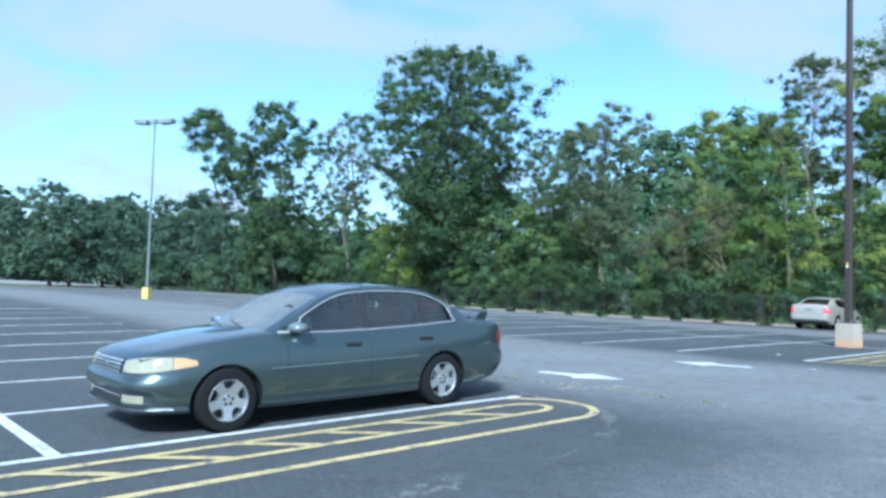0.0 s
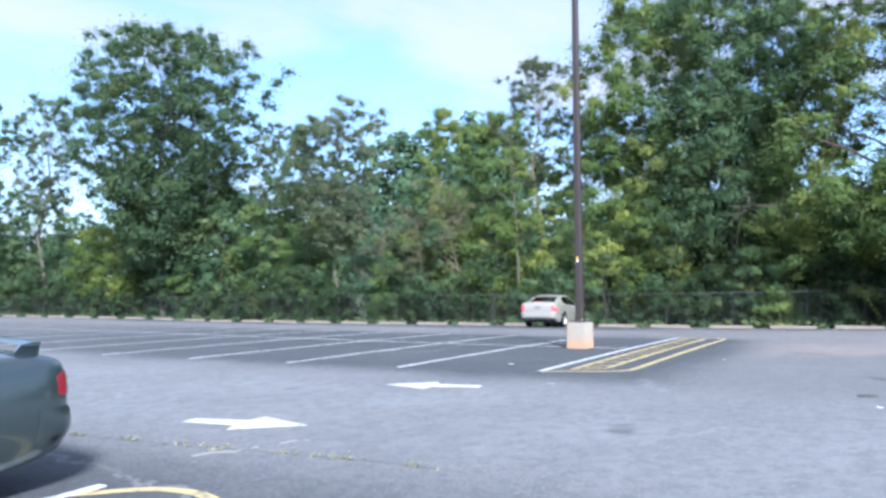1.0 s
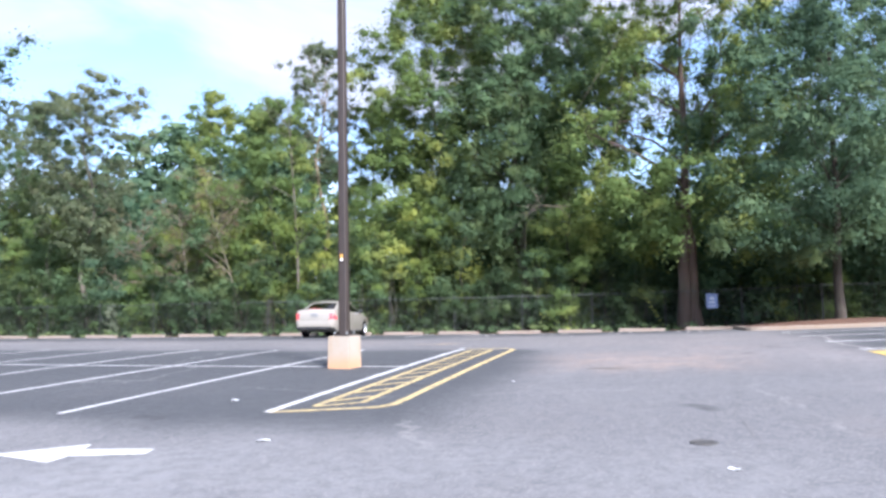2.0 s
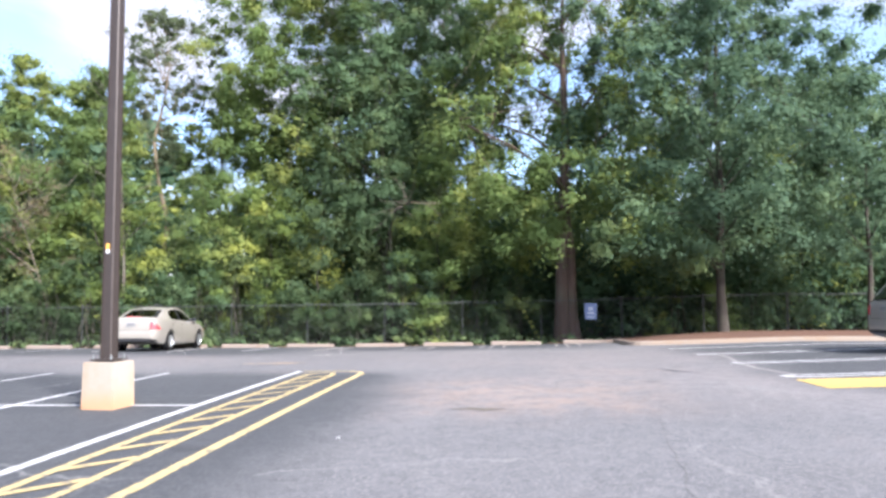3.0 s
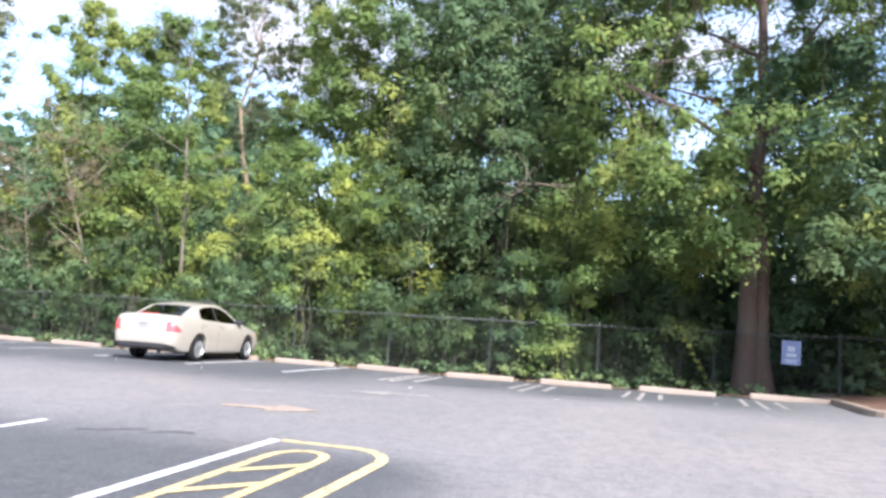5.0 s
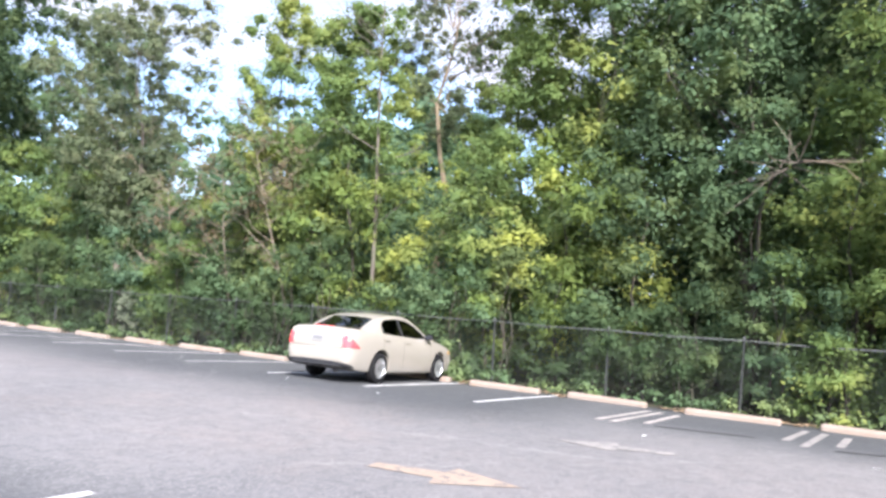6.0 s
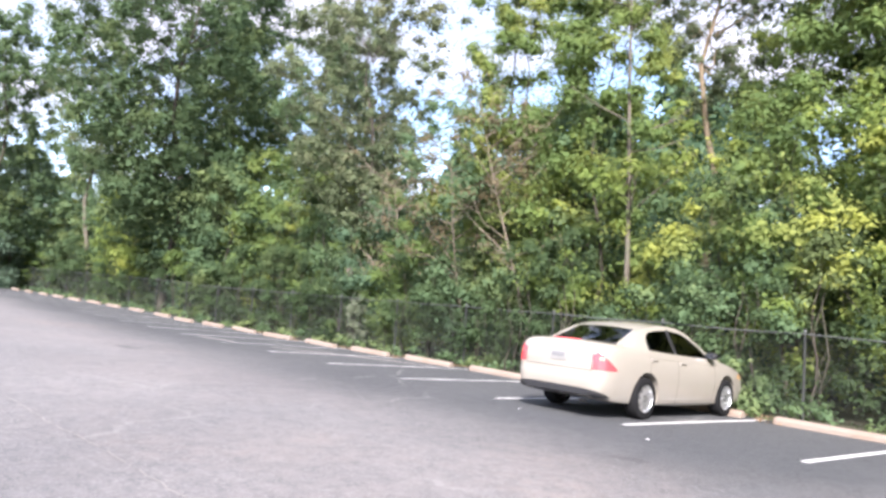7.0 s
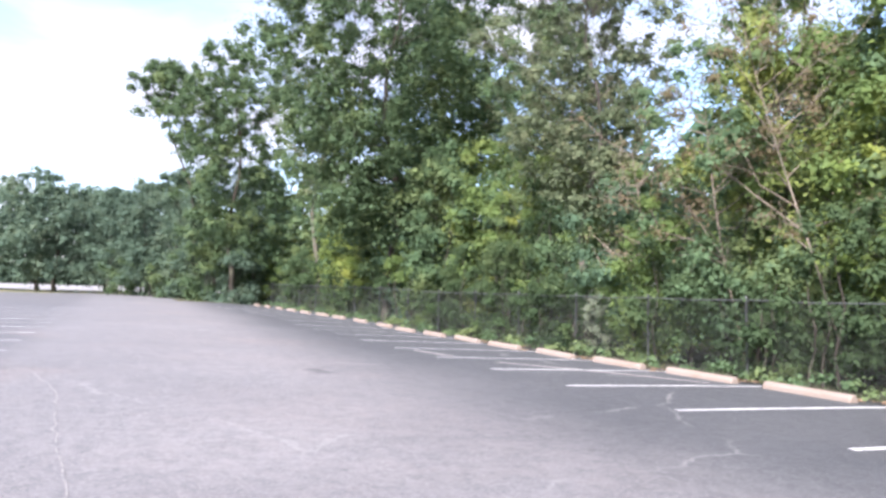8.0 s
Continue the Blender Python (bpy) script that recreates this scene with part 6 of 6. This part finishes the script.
GLASS_REAR = window_glass("rear_window_glass", (0.30, 0.33, 0.33), 1.9)
GREY = dict(
    stretch=0.975, short_tail=0.08, bulge=0.055, length=4.87, width=1.82, wheel=0.308, axles=(1.55, -1.18), spokes=5, spoke_w=(0.088, 0.047), bumper=(0.395, 0.59), rear_bumper=(0.36, 0.63),
    top=[(-2.435, 0.80), (-2.40, 0.93), (-2.30, 1.005), (-2.0, 1.035), (-1.6, 1.035), (-0.6, 0.985), (0.4, 0.955), (0.95, 0.965), (1.3, 0.94), (1.8, 0.87), (2.2, 0.79), (2.36, 0.735), (2.42, 0.66), (2.435, 0.60)],
    low=[(-2.435, 0.42), (-2.38, 0.33), (-2.2, 0.26), (-1.7, 0.20), (0, 0.18), (1.8, 0.19), (2.2, 0.205), (2.40, 0.22), (2.435, 0.27)],
    wide=[(-2.435, 0.70), (-2.41, 0.80), (-2.34, 0.88), (-2.1, 0.945), (-1.5, 0.985), (-0.5, 1.0), (0.8, 1.0), (1.6, 0.975), (2.05, 0.93), (2.26, 0.85), (2.37, 0.74), (2.42, 0.62), (2.435, 0.54)],
    arch=[(1.05, 0.955, 0.83), (0.26, 1.40, 0.67), (-0.35, 1.445, 0.665), (-1.10, 1.415, 0.67), (-1.80, 1.0, 0.82)],
    belt=[(-1.7, 1.03), (-1.4, 1.015), (-0.6, 0.97), (0.4, 0.945), (1.0, 0.945)], corner=0.05, dlo=(1.0, -1.40), frame=0.035,
    panes=(0.95, -0.10, -0.94, -1.34), rear_glass=GLASS_CLEAR, side_glass=GLASS_CLEAR, chrome=True, moulding=0.60,
    handles=((0.12, 0.80), (-0.90, 0.83)), handle_mat=TRIM_BLACK, seams=((0.93, 0.26, 0.90), (-0.10, 0.24, 0.95)), mirror=(0.84, 1.015), mirror_mat=MIRROR_SHELL,
    head=(0.595, 0.738), tail=(0.72, 0.90), tail_span=(45, 58), tail_peak=0.5, tail_taper=0.25, grille=(0.585, 0.725, 0.38), bars=4, lip=CHROME,
    tail_mat=LAMP_DARK, plate=0.80, lid_gap=0.66, valance=(0.40, 0.45), spoiler=(-2.10, 1.03, 0.70), brake_light=(-1.62, 1.11))
for key in ("top", "low", "wide"):
    GREY[key] = [(x * (0.982 if x > 0 else 0.949), v) for x, v in GREY[key]]
GREY["length"] = 4.782
IVORY = dict(
    stretch=1.03, short_tail=0.0, bulge=0.01, length=4.84, width=1.83, wheel=0.325, axles=(1.43, -1.30), spokes=8, spoke_w=(0.026, 0.030), bumper=(0.42, 0.56), rear_bumper=(0.425, 0.64),
    top=[(-2.42, 0.86), (-2.39, 0.98), (-2.30, 1.06), (-2.05, 1.085), (-1.6, 1.07), (-0.6, 1.01), (0.4, 0.975), (0.95, 0.975), (1.3, 0.94), (1.8, 0.86), (2.2, 0.77), (2.36, 0.70), (2.41, 0.62), (2.42, 0.56)],
    low=[(-2.42, 0.325), (-2.37, 0.305), (-2.2, 0.265), (-1.8, 0.22), (0, 0.18), (1.8, 0.19), (2.2, 0.205), (2.38, 0.22), (2.42, 0.27)],
    wide=[(-2.42, 0.74), (-2.39, 0.83), (-2.31, 0.89), (-2.1, 0.945), (-1.5, 0.985), (-0.5, 1.0), (0.8, 1.0), (1.6, 0.975), (2.05, 0.93), (2.26, 0.85), (2.36, 0.74), (2.41, 0.62), (2.42, 0.54)],
    arch=[(1.10, 0.965, 0.83), (0.20, 1.395, 0.66), (-0.35, 1.44, 0.65), (-1.05, 1.385, 0.645), (-1.90, 1.03, 0.80)],
    belt=[(-1.7, 1.06), (-1.3, 1.045), (-0.6, 1.01), (0.4, 0.975), (1.0, 0.965)], corner=0.26, dlo=(0.84, -1.20), frame=0.05,
    panes=(0.76, -0.36, -1.12), rear_glass=GLASS_REAR, side_glass=GLASS_DARK, chrome=False, moulding=None,
    handles=((-0.18, 0.86), (-1.10, 0.89)), handle_mat=IVORY_PAINT, seams=((0.92, 0.26, 0.92), (-0.36, 0.24, 0.97), (-1.22, 0.72, 1.0)), mirror=(0.74, 1.03), mirror_mat=TRIM_BLACK,
    head=(0.58, 0.72), tail=(0.70, 0.955), tail_span=(40, 63), tail_peak=0.22, tail_taper=1.0, grille=(0.50, 0.66, 0.40), bars=3, lip=IVORY_PAINT,
    tail_mat=LAMP_RED, plate=0.86, lid_gap=0.685, valance=(0.285, 0.42), spoiler=None, brake_light=(-2.22, 1.095))
WAGON = dict(
    IVORY, stretch=1.0, length=4.70, width=1.86, wheel=0.35, axles=(1.40, -1.30),
    top=[(-2.35, 0.92), (-2.33, 1.02), (-2.25, 1.10), (-1.6, 1.12), (-0.6, 1.10), (0.4, 1.07), (0.95, 1.06), (1.3, 1.03), (1.8, 0.96), (2.1, 0.86), (2.27, 0.76), (2.33, 0.66), (2.35, 0.58)],
    low=[(-2.35, 0.42), (-2.30, 0.34), (-2.1, 0.28), (-1.6, 0.24), (0, 0.22), (1.8, 0.24), (2.2, 0.26), (2.35, 0.32)],
    wide=[(-2.35, 0.78), (-2.32, 0.86), (-2.25, 0.92), (-2.0, 0.96), (-1.4, 0.99), (-0.5, 1.0), (0.8, 1.0), (1.6, 0.975), (2.0, 0.93), (2.2, 0.85), (2.3, 0.74), (2.34, 0.62), (2.35, 0.54)],
    arch=[(1.05, 1.06, 0.83), (0.35, 1.58, 0.68), (-0.6, 1.66, 0.67), (-1.9, 1.60, 0.67), (-2.24, 1.11, 0.80)],
    belt=[(-2.2, 1.13), (-1.3, 1.12), (-0.6, 1.10), (0.4, 1.07), (1.0, 1.06)], dlo=(0.80, -1.95), panes=(0.74, -0.28, -1.12, -1.86),
    handles=((-0.12, 0.95), (-1.02, 0.97)), seams=((0.86, 0.30, 1.02), (-0.28, 0.28, 1.06), (-1.2, 0.8, 1.08)), mirror=(0.70, 1.14),
    tail=(0.78, 1.04), plate=0.92, lid_gap=0.70, valance=(0.38, 0.46), brake_light=(-1.93, 1.63), grille=(0.62, 0.76, 0.42), head=(0.66, 0.80))


def park(x, y, turn):
    """A pose on the sloping lot, with the car's own tilt."""
    z = ground_z(x, y)
    ux = ((ground_z(x + 1.3, y) - ground_z(x - 1.3, y)) / 2.6, (ground_z(x, y + 0.8) - ground_z(x, y - 0.8)) / 1.6)
    normal = Vector((-ux[0], -ux[1], 1)).normalized()
    tilt = Vector((0, 0, 1)).rotation_difference(normal).to_matrix().to_4x4()
    return Matrix.Translation((x, y, z)) @ tilt @ pose(0, 0, 0, 0, 0, turn)


make_car("sedan", GREY, park(4.33, 7.84, 180) @ Matrix.Diagonal((1.0, 1.0, 0.975, 1)), "grey-blue sedan with bright window trim, parked across a stall", GREY_PAINT, GLASS_SCREEN)
make_car("sedan", IVORY, park(36.62, 14.86, 3.0) @ Matrix.Diagonal((0.985, 1.0, 1.03, 1)), "white sedan parked nose-in against the fence", IVORY_PAINT, GLASS_DARK)
make_car("wagon", WAGON, park(27.75, -7.9, -90), "white high-roofed car parked beside the planted island", IVORY_PAINT, GLASS_DARK)
